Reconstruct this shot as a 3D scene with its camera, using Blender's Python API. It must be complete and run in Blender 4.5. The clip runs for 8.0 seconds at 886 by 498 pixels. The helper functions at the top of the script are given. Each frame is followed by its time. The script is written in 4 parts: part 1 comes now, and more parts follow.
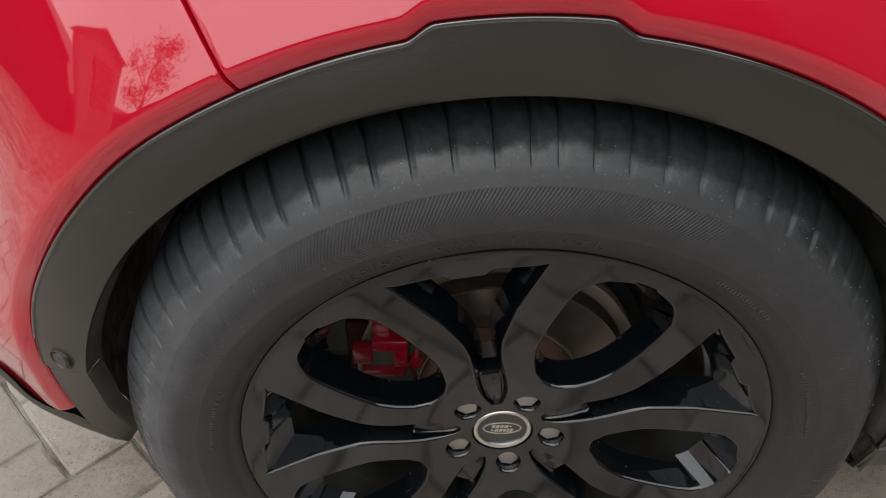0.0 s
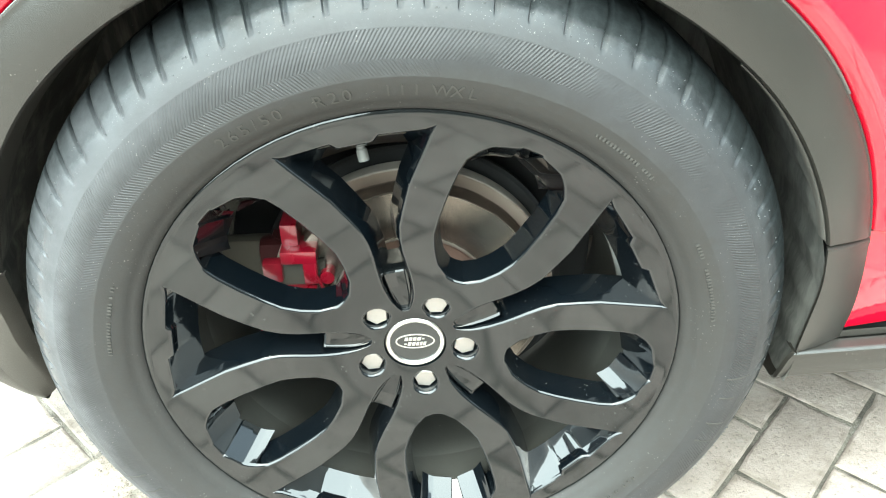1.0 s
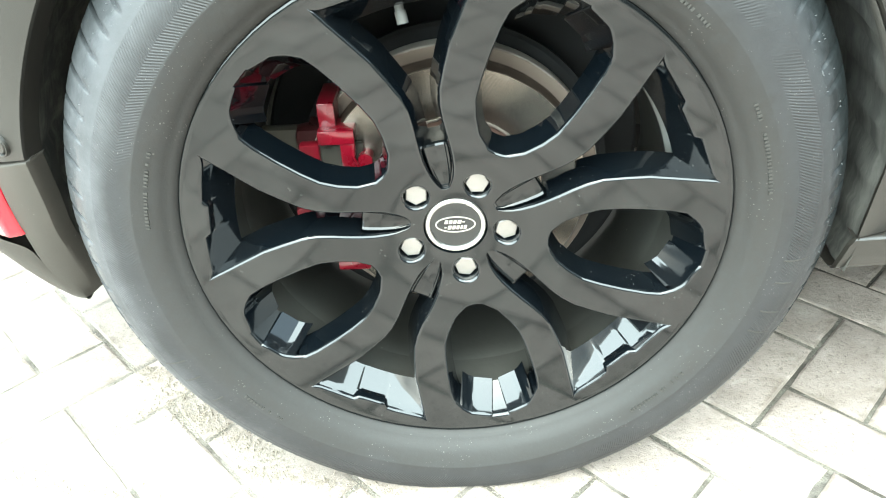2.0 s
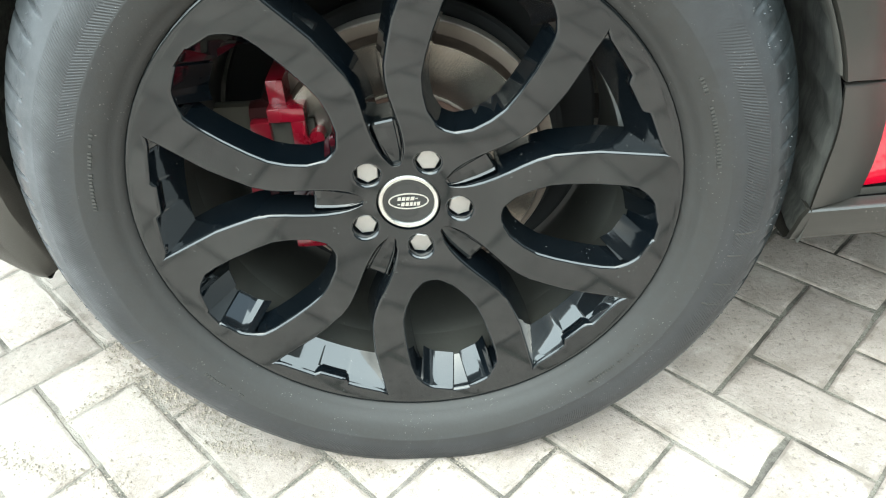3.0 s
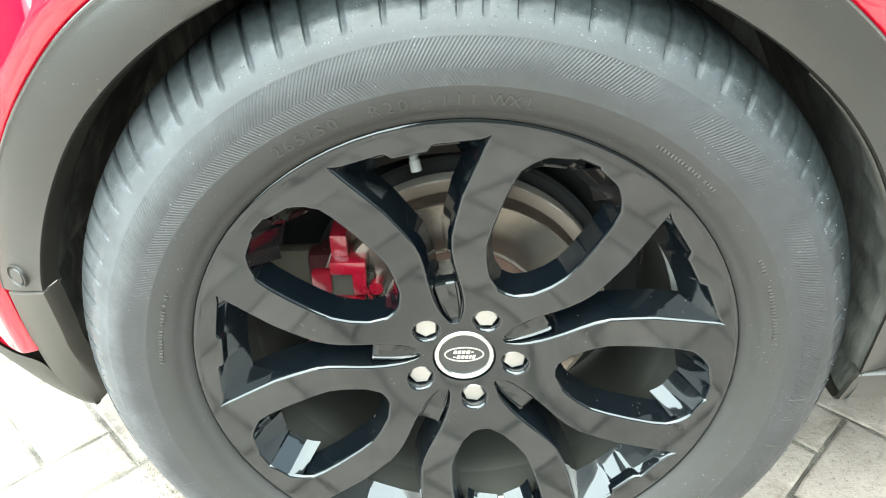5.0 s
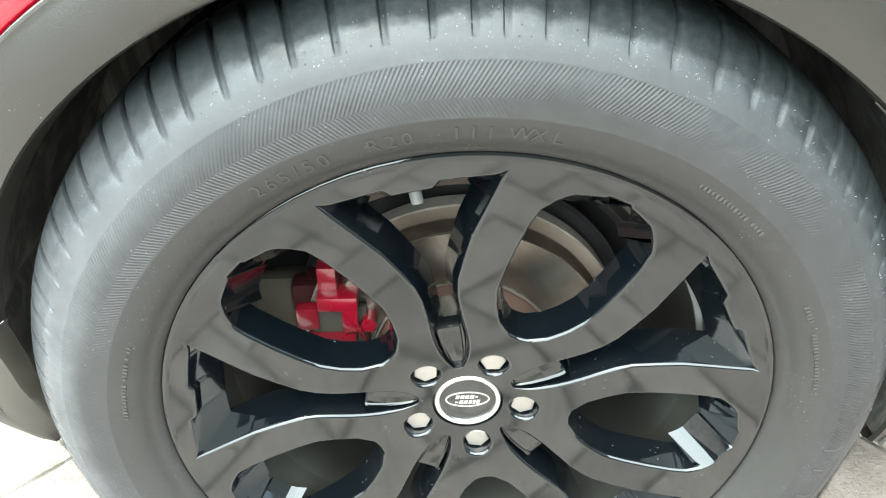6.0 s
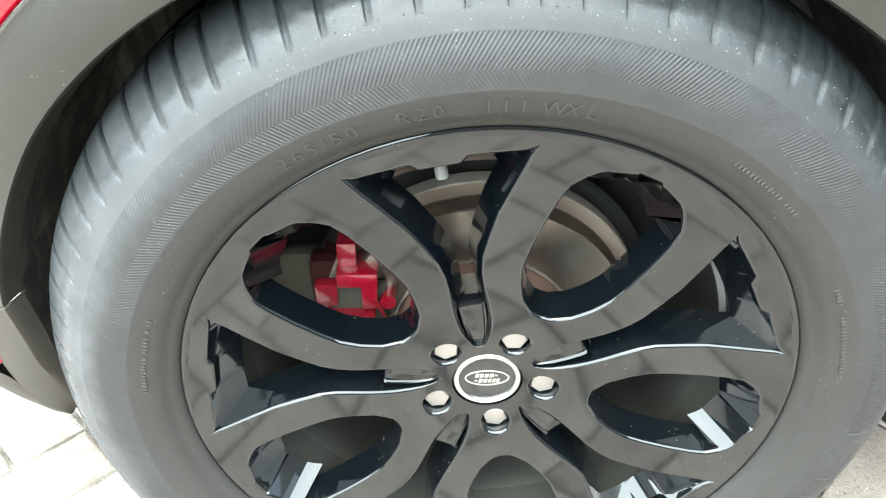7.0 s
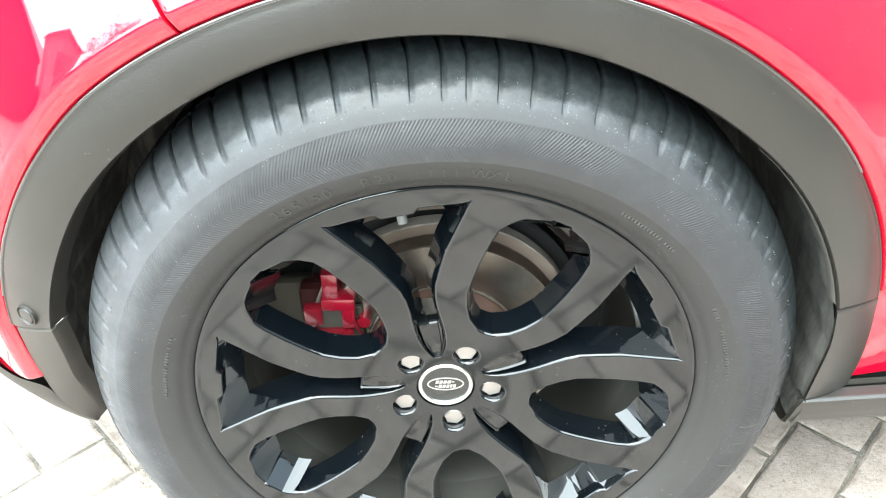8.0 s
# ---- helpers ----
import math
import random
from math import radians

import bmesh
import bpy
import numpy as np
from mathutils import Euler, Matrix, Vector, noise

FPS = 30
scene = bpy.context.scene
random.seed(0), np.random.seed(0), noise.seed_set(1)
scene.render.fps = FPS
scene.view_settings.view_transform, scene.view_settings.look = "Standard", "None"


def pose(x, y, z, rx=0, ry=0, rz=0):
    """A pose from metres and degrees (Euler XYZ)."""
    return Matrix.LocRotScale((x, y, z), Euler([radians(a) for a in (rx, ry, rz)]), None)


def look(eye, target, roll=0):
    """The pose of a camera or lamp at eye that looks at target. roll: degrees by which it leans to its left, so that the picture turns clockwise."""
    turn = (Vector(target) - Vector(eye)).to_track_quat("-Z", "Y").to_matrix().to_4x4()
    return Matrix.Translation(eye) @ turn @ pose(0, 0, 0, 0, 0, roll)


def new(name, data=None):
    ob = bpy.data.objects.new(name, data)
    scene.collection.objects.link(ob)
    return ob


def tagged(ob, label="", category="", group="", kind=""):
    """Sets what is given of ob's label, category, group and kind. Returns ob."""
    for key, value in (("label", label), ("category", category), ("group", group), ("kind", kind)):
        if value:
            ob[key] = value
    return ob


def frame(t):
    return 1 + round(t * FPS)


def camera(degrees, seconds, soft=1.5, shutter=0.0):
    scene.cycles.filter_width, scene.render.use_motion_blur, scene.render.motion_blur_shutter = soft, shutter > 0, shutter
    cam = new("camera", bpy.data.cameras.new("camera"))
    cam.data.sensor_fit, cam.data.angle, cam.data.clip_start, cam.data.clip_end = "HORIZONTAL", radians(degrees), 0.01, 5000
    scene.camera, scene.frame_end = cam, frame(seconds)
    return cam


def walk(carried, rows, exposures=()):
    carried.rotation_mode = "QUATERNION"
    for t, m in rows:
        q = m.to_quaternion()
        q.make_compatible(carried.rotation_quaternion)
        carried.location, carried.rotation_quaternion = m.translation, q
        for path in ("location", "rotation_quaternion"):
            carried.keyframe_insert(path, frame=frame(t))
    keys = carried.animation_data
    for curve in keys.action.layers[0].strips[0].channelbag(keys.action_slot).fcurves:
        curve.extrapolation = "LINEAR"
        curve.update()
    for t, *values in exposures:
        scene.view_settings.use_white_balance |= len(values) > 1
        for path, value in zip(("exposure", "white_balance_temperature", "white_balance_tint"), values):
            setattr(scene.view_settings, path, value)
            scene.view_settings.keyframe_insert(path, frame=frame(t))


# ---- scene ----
# The camera: seconds, place, then degrees of turn to the left, tilt and roll.
cam = camera(62.99, 8.0, soft=1.15)
ROWS = [
    (0.0, -0.0758, -0.4639, 1.0005, -1.16, -38.54, 0.35),
    (0.3, -0.0713, -0.5017, 0.9750, -1.78, -37.22, 0.23),
    (0.5, -0.0424, -0.5212, 0.9467, -2.07, -35.37, -0.39),
    (0.7, -0.0226, -0.5425, 0.9037, -3.17, -33.72, 0.04),
    (1.0, 0.0079, -0.5765, 0.8533, -2.22, -32.15, -0.85),
    (1.3, 0.0107, -0.5880, 0.8200, -0.94, -32.30, -1.19),
    (1.5, 0.0178, -0.5950, 0.8059, 0.63, -33.10, -2.15),
    (2.0, -0.0001, -0.6133, 0.7512, 1.26, -33.47, -2.76),
    (2.2, 0.0133, -0.6016, 0.7617, 2.84, -35.62, -3.94),
    (3.3, 0.0547, -0.6073, 0.7578, 0.30, -36.26, -2.99),
    (3.5, 0.0679, -0.6057, 0.7585, 0.25, -35.21, -2.77),
    (3.8, 0.0800, -0.6043, 0.7753, 1.03, -34.08, -2.55),
    (4.0, 0.0774, -0.6063, 0.7914, 2.22, -32.41, -2.42),
    (4.5, 0.0561, -0.6140, 0.8319, 2.92, -30.85, -2.37),
    (4.8, 0.0309, -0.5941, 0.8410, 2.49, -30.94, -2.12),
    (5.0, -0.0071, -0.5679, 0.8478, 1.11, -31.10, -1.92),
    (5.2, -0.0289, -0.5326, 0.8611, 0.14, -31.58, -1.91),
    (6.3, -0.0337, -0.4453, 0.8495, -1.30, -34.46, -0.61),
    (6.5, -0.0394, -0.4339, 0.8440, -1.20, -34.97, -0.66),
    (7.0, -0.0497, -0.4578, 0.8493, -0.95, -35.15, -0.07),
    (7.5, -0.0467, -0.5092, 0.8747, -0.30, -34.32, -0.43),
    (7.7, -0.0488, -0.5285, 0.8913, -1.10, -34.09, -0.23),
    (8.0, -0.0120, -0.5765, 0.9445, -1.00, -33.55, -0.58),
]
EXPOSURES = [
    (0.0, -0.46, 6550, 8), (0.3, 1.15, 6430, 3), (0.5, 1.55, 6400, 1), (0.7, 1.87, 6230, -7), (1.0, 2.10, 6100, -9), (1.5, 2.20, 6100, -10), (2.0, 2.13, 6000, -9), (2.6, 1.65, 6000, -8),
    (3.3, 1.25, 5920, -6), (3.5, 1.20, 5920, -6), (4.0, 1.58, 5900, -8), (4.5, 1.98, 5990, -7), (4.8, 2.05, 6020, -8), (5.0, 2.12, 6050, -8), (6.5, 2.07, 6100, -4), (7.0, 2.13, 6100, -4),
    (7.5, 2.10, 6050, -3), (8.0, 2.10, 6050, -2)]
walk(cam, [(t, pose(x, y, z, 90 + tilt, 0, turn) @ pose(0, 0, 0, 0, 0, roll)) for t, x, y, z, turn, tilt, roll in ROWS], EXPOSURES)

# ---- light: a bright hazy sky and a wide soft sun ----
SUN_ELEVATION, SUN_ROTATION = 60.0, 206.0
world = bpy.data.worlds.new("sky")
scene.world = world
world.use_nodes = True
wn, wl = world.node_tree.nodes, world.node_tree.links
sky = wn.new("ShaderNodeTexSky")
sky.sky_type = "NISHITA"
sky.sun_disc = False
sky.sun_elevation, sky.sun_rotation = radians(SUN_ELEVATION), radians(SUN_ROTATION)
sky.air_density, sky.dust_density, sky.ozone_density = 1.0, 5.0, 1.0
wl.new(sky.outputs["Color"], wn["Background"].inputs["Color"])
wn["Background"].inputs["Strength"].default_value = 0.07
cloud = wn.new("ShaderNodeBackground")          # even high cloud over the blue
cloud.inputs["Color"].default_value, cloud.inputs["Strength"].default_value = (0.88, 0.95, 1.0, 1), 0.42
both = wn.new("ShaderNodeAddShader")
wl.new(wn["Background"].outputs[0], both.inputs[0])
wl.new(cloud.outputs[0], both.inputs[1])
wl.new(both.outputs[0], wn["World Output"].inputs["Surface"])
sun = new("sun", bpy.data.lights.new("sun", "SUN"))
sun.data.energy, sun.data.angle, sun.data.color = 5.0, radians(122), (0.98, 0.99, 1.0)
a, e = radians(SUN_ROTATION), radians(SUN_ELEVATION)
sun.matrix_world = look((3 * math.sin(a) * math.cos(e), 3 * math.cos(a) * math.cos(e), 3 * math.sin(e)), (0, 0, 0))

HUB = 0.3553          # height of the wheel's centre over the paving
SPOKE = -7.64        # degrees by which the first spoke is turned


# ---- materials ----
def material(name, colour, rough, metal=0.0, coat=0.0):
    m = bpy.data.materials.new(name)
    m.use_nodes = True
    p = m.node_tree.nodes["Principled BSDF"]
    p.inputs["Base Color"].default_value = (*colour, 1)
    p.inputs["Roughness"].default_value = rough
    p.inputs["Metallic"].default_value = metal
    p.inputs["Coat Weight"].default_value = coat
    p.inputs["Coat Roughness"].default_value = 0.03
    return m


def node(m, kind, **values):
    n = m.node_tree.nodes.new(kind)
    for key, value in values.items():
        n.inputs[key.replace("_", " ")].default_value = value
    return n


def link(m, a, b):
    m.node_tree.links.new(a, b)


def coords(m, which="Object"):
    return m.node_tree.nodes.new("ShaderNodeTexCoord").outputs[which]


def noise_of(m, scale, detail=4.0, rough=0.6, at=None):
    n = node(m, "ShaderNodeTexNoise", Scale=scale, Detail=detail, Roughness=rough)
    link(m, at or coords(m), n.inputs["Vector"])
    return n.outputs["Fac"]


def ramp(m, fac, stops):
    r = m.node_tree.nodes.new("ShaderNodeValToRGB")
    while len(r.color_ramp.elements) < len(stops):
        r.color_ramp.elements.new(0.5)
    for el, (p, c) in zip(r.color_ramp.elements, stops):
        el.position = p
        el.color = (*c, 1) if len(c) == 3 else c
    link(m, fac, r.inputs["Fac"])
    return r.outputs["Color"]


def grey(v):
    return (v, v, v)


def mix(m, fac, a, b, kind="MIX"):
    n = m.node_tree.nodes.new("ShaderNodeMix")
    n.data_type, n.blend_type = "RGBA", kind
    for socket, value in ((n.inputs[0], fac), (n.inputs[6], a), (n.inputs[7], b)):
        if isinstance(value, (int, float)):
            socket.default_value = value
        elif isinstance(value, tuple):
            socket.default_value = (*value, 1)
        else:
            link(m, value, socket)
    return n.outputs[2]


def sums(m, op, a, b=None, c=None):
    n = m.node_tree.nodes.new("ShaderNodeMath")
    n.operation = op
    for socket, value in zip(n.inputs, (a, b, c)):
        if value is None:
            continue
        if isinstance(value, (int, float)):
            socket.default_value = value
        else:
            link(m, value, socket)
    return n.outputs[0]


def bsdf(m):
    return m.node_tree.nodes["Principled BSDF"]


def bump(m, height, distance, strength=1.0):
    n = node(m, "ShaderNodeBump", Strength=strength, Distance=distance)
    link(m, height, n.inputs["Height"])
    link(m, n.outputs["Normal"], bsdf(m).inputs["Normal"])


def spots(m, scale, size, rare=0.60):
    """1 in scattered small ragged flecks, else 0."""
    v = node(m, "ShaderNodeTexVoronoi", Scale=scale)
    wob = node(m, "ShaderNodeTexNoise", Scale=scale * 2.2, Detail=3.0)
    link(m, coords(m), wob.inputs["Vector"])
    shift = m.node_tree.nodes.new("ShaderNodeVectorMath")
    shift.operation = "MULTIPLY_ADD"
    link(m, wob.outputs["Color"], shift.inputs[0])
    shift.inputs[1].default_value = (0.9 / scale,) * 3
    link(m, coords(m), shift.inputs[2])
    link(m, shift.outputs[0], v.inputs["Vector"])
    gate = sums(m, "GREATER_THAN", noise_of(m, scale * 0.10, 4.0), rare)
    small = sums(m, "MULTIPLY", noise_of(m, scale * 0.55, 2.0), size * 1.9)
    return sums(m, "MULTIPLY", sums(m, "LESS_THAN", v.outputs["Distance"], small), gate)


def painted(name, colour, dust, dust_colour, rough=0.10, fleck=0.35, haze=0.045):
    m = material(name, colour, rough, 0.0, 1.0)
    film = ramp(m, noise_of(m, 9.0, 6.0), [(0.4, grey(0.0)), (0.8, grey(dust))])
    flecks = sums(m, "MULTIPLY", spots(m, 170.0, 0.13), fleck)
    all_dust = sums(m, "MAXIMUM", film, flecks)
    link(m, mix(m, all_dust, colour, dust_colour), bsdf(m).inputs["Base Color"])
    link(m, sums(m, "MULTIPLY_ADD", all_dust, 0.5, rough), bsdf(m).inputs["Roughness"])
    link(m, sums(m, "MULTIPLY_ADD", all_dust, 0.6, haze), bsdf(m).inputs["Coat Roughness"])
    return m


BLACK = painted("gloss_black", (0.002, 0.0032, 0.0045), 0.010, (0.30, 0.29, 0.27), fleck=0.22, haze=0.03)
BLACK.node_tree.nodes["Principled BSDF"].inputs["Specular IOR Level"].default_value = 0.1
BLACK.node_tree.nodes["Principled BSDF"].inputs["Coat IOR"].default_value = 1.64
BLACK_FACE = painted("gloss_black_road_film", (0.004, 0.005, 0.0055), 0.02, (0.30, 0.29, 0.26), fleck=0.14, haze=0.05)
BLACK_FACE.node_tree.nodes["Principled BSDF"].inputs["Specular IOR Level"].default_value = 0.05
BLACK_FACE.node_tree.nodes["Principled BSDF"].inputs["Coat IOR"].default_value = 1.58
RED = painted("red_paint", (0.48, 0.001, 0.020), 0.012, (0.45, 0.25, 0.22), 0.06, 0.1, 0.012)
RED.node_tree.nodes["Principled BSDF"].inputs["Coat IOR"].default_value = 1.56
CALIPER_RED = painted("caliper_red", (0.20, 0.003, 0.014), 0.6, (0.10, 0.035, 0.032), 0.25, 0.15)
# dusty copy of the caliper red, darkened for the shade behind the spokes
CALIPER_SHADED = painted("caliper_dusty_shaded", (0.042, 0.008, 0.009), 0.7, (0.044, 0.026, 0.022), 0.45, 0.15)
bsdf(CALIPER_SHADED).inputs["Coat Weight"].default_value = 0.0
bsdf(CALIPER_SHADED).inputs["Specular IOR Level"].default_value = 0.15
CHROME = material("nut_metal", (0.43, 0.41, 0.39), 0.28, 1.0)
link(CHROME, ramp(CHROME, noise_of(CHROME, 90.0), [(0.3, grey(0.42)), (0.8, grey(0.62))]), bsdf(CHROME).inputs["Roughness"])
SILVER = material("satin_silver", (0.72, 0.71, 0.67), 0.32, 1.0)
CAP = material("cap_black", (0.012, 0.013, 0.013), 0.22, 0.0, 0.6)


def rubber():
    m = material("tyre_rubber", (0.0288, 0.0288, 0.0288), 0.62)
    uv = coords(m, "UV")
    split = m.node_tree.nodes.new("ShaderNodeSeparateXYZ")
    link(m, uv, split.inputs[0])
    u, v = split.outputs[0], split.outputs[1]
    # worn dusty shoulder tinted with sky sheen, darker inner wall, at uv v = radius
    patches = noise_of(m, 14.0, 6.0, 0.65)
    fine = noise_of(m, 130.0, 5.0, 0.7)
    base = ramp(m, patches, [(0.3, (0.0175, 0.0171, 0.0180)), (0.7, (0.0312, 0.0306, 0.0325))])
    rv = sums(m, "ADD", v, sums(m, "MULTIPLY", sums(m, "SUBTRACT", patches, 0.5), 0.03))
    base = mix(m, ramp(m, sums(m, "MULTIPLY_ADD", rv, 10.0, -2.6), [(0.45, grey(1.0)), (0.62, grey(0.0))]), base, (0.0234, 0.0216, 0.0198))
    # the sky's blue sheen on the shoulder is mixed into the dust colour
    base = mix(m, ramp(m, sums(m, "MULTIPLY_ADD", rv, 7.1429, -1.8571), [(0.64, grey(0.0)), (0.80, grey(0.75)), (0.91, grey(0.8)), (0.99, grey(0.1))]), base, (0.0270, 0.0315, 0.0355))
    base = mix(m, ramp(m, fine, [(0.45, grey(0.0)), (0.8, grey(0.5))]), base, (0.0430, 0.0440, 0.0440))
    scuff = ramp(m, noise_of(m, 45.0, 6.0, 0.75), [(0.50, grey(0.0)), (0.72, grey(0.45))])
    base = mix(m, scuff, base, (0.0270, 0.0261, 0.0252))
    grit = sums(m, "MULTIPLY", spots(m, 280.0, 0.125, 0.55), 0.26)
    base = mix(m, grit, base, (0.42, 0.40, 0.36))
    # blocks rubbed dark in places, filmed with grey-blue dust in others
    tread = ramp(m, sums(m, "MULTIPLY_ADD", v, 20.0, -6.6), [(0.60, grey(0.0)), (0.74, grey(1.0))])
    rubbed = noise_of(m, 26.0, 7.0, 0.7)
    base = mix(m, sums(m, "MULTIPLY", tread, ramp(m, rubbed, [(0.44, grey(0.85)), (0.54, grey(0.0))])), base, (0.0095, 0.0105, 0.0110))
    base = mix(m, sums(m, "MULTIPLY", tread, ramp(m, rubbed, [(0.56, grey(0.0)), (0.68, grey(0.7))])), base, (0.0430, 0.0485, 0.0530))
    # tread worn black, with the arch's shade painted in; the edge of the grey wanders from block to block
    wander = sums(m, "ADD", sums(m, "MULTIPLY", sums(m, "SUBTRACT", noise_of(m, 16.0, 5.0, 0.6), 0.5), 0.026), sums(m, "MULTIPLY", sums(m, "SUBTRACT", rubbed, 0.5), 0.010))
    worn_shaded = ramp(m, sums(m, "MULTIPLY_ADD", sums(m, "ADD", v, wander), 20.0, -6.9), [(0.46, grey(0.0)), (0.54, grey(0.75)), (0.72, grey(0.96))])
    base = mix(m, worn_shaded, base, ramp(m, fine, [(0.35, (0.0058, 0.0074, 0.0076)), (0.75, (0.0165, 0.0200, 0.0208))]))
    # paler film towards negative x, strongest round the shoulder
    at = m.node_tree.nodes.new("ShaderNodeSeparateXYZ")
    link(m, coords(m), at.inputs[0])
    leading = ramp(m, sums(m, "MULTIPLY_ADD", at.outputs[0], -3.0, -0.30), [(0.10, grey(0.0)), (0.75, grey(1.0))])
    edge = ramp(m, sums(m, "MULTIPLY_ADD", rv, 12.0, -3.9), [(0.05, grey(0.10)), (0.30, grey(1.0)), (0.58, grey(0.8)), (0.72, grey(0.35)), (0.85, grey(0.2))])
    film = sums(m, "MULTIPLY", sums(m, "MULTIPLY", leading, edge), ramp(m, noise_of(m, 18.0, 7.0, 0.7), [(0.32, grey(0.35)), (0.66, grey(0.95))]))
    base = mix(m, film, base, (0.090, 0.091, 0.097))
    # pale crumbs caught where the grooves run out
    catch = ramp(m, sums(m, "MULTIPLY_ADD", rv, 20.0, -6.6), [(0.38, grey(0.0)), (0.52, grey(1.0)), (0.72, grey(1.0)), (0.86, grey(0.0))])
    crumbs = sums(m, "MULTIPLY", sums(m, "MULTIPLY", spots(m, 300.0, 0.13, 0.46), catch), 0.19)
    base = mix(m, crumbs, base, (0.30, 0.30, 0.29))
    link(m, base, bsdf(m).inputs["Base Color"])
    wall_rough = ramp(m, fine, [(0.2, grey(0.5)), (0.8, grey(0.75))])
    tread_rough = ramp(m, patches, [(0.35, grey(0.34)), (0.65, grey(0.50))])
    link(m, mix(m, ramp(m, sums(m, "MULTIPLY_ADD", v, 20.0, -6.6), [(0.45, grey(0.0)), (0.75, grey(1.0))]), wall_rough, mix(m, worn_shaded, tread_rough, grey(0.8))), bsdf(m).inputs["Roughness"])
    link(m, mix(m, worn_shaded, grey(0.5), grey(0.10)), bsdf(m).inputs["Specular IOR Level"])      # the worn tread is dull, so the arch's shade stays dark
    # fine moulded hatching on a band of the sidewall
    band = sums(m, "MULTIPLY", sums(m, "GREATER_THAN", v, 0.3128), sums(m, "LESS_THAN", v, 0.3480))
    way = sums(m, "SUBTRACT", sums(m, "MULTIPLY", sums(m, "GREATER_THAN", v, 0.3257), 2.0), 1.0)
    lines = sums(m, "SINE", sums(m, "MULTIPLY", sums(m, "ADD", sums(m, "MULTIPLY", u, 660.0), sums(m, "MULTIPLY", sums(m, "MULTIPLY", v, 215.0), way)), 2 * math.pi))
    worn = ramp(m, noise_of(m, 5.5, 3.0), [(0.43, grey(0.06)), (0.57, grey(0.8))])
    part_way = sums(m, "MULTIPLY", sums(m, "GREATER_THAN", u, 0.235), sums(m, "LESS_THAN", u, 0.53))     # the inner row covers one stretch alone
    band = sums(m, "MULTIPLY", band, sums(m, "MAXIMUM", part_way, sums(m, "GREATER_THAN", v, 0.3257)))
    relief = sums(m, "ADD", sums(m, "MULTIPLY", sums(m, "MULTIPLY", sums(m, "MULTIPLY", lines, band), worn), 0.5), sums(m, "MULTIPLY", fine, 0.6))
    bump(m, relief, 0.0009, 0.7)
    return m


RUBBER = rubber()
LETTERS = material("moulded_rubber", (0.040, 0.038, 0.034), 0.6)


def plastic(name, a, b, rough, grain):
    m = material(name, a, rough)
    n = noise_of(m, 5.0, 6.0, 0.65)
    base = ramp(m, n, [(0.3, a), (0.72, b)])
    base = mix(m, sums(m, "MULTIPLY", spots(m, 150.0, 0.09), 0.3), base, (0.4, 0.38, 0.34))
    link(m, base, bsdf(m).inputs["Base Color"])
    link(m, ramp(m, n, [(0.2, grey(rough - 0.08)), (0.8, grey(rough + 0.1))]), bsdf(m).inputs["Roughness"])
    bump(m, noise_of(m, grain, 3.0), 0.0006, 0.5)
    return m


TRIM = plastic("trim_plastic", (0.0195, 0.0177, 0.0148), (0.0260, 0.0236, 0.0200), 0.36, 900.0)
bsdf(TRIM).inputs["Coat Weight"].default_value, bsdf(TRIM).inputs["Coat Roughness"].default_value = 0.2, 0.16
LINER = plastic("liner_felt", (0.026, 0.028, 0.024), (0.055, 0.056, 0.049), 0.7, 160.0)
stretch = node(LINER, "ShaderNodeMapping", Scale=(30.0, 14.0, 4.5))
link(LINER, coords(LINER), stretch.inputs["Vector"])
streak = ramp(LINER, noise_of(LINER, 1.6, 6.0, 0.7, stretch.outputs["Vector"]), [(0.47, grey(0.0)), (0.70, grey(0.9))])
before = bsdf(LINER).inputs["Base Color"].links[0].from_socket
link(LINER, mix(LINER, streak, before, (0.19, 0.18, 0.155)), bsdf(LINER).inputs["Base Color"])
DIRTY = plastic("mud_sprayed_liner", (0.030, 0.030, 0.027), (0.085, 0.084, 0.076), 0.75, 160.0)
stretch = node(DIRTY, "ShaderNodeMapping", Scale=(20.0, 26.0, 5.0))
link(DIRTY, coords(DIRTY), stretch.inputs["Vector"])
streak = ramp(DIRTY, noise_of(DIRTY, 1.5, 7.0, 0.72, stretch.outputs["Vector"]), [(0.40, grey(0.0)), (0.66, grey(0.85))])
before = bsdf(DIRTY).inputs["Base Color"].links[0].from_socket
link(DIRTY, mix(DIRTY, streak, before, (0.17, 0.165, 0.148)), bsdf(DIRTY).inputs["Base Color"])
# paler trim for the low front parts: ground bounce and dust in its colour
BOUNCE_TRIM = plastic("dusty_bounce_trim_plastic", (0.036, 0.032, 0.027), (0.066, 0.059, 0.050), 0.5, 600.0)
DUSTY_LIP = plastic("dusty_trim_lip", (0.075, 0.070, 0.060), (0.13, 0.122, 0.108), 0.7, 300.0)
UNDER = material("underbody_black", (0.012, 0.012, 0.012), 0.8)
BARREL = plastic("barrel_dusty", (0.024, 0.024, 0.021), (0.048, 0.047, 0.041), 0.5, 60.0)
DULL = plastic("dull_valve_metal", (0.15, 0.15, 0.14), (0.24, 0.235, 0.225), 0.6, 200.0)


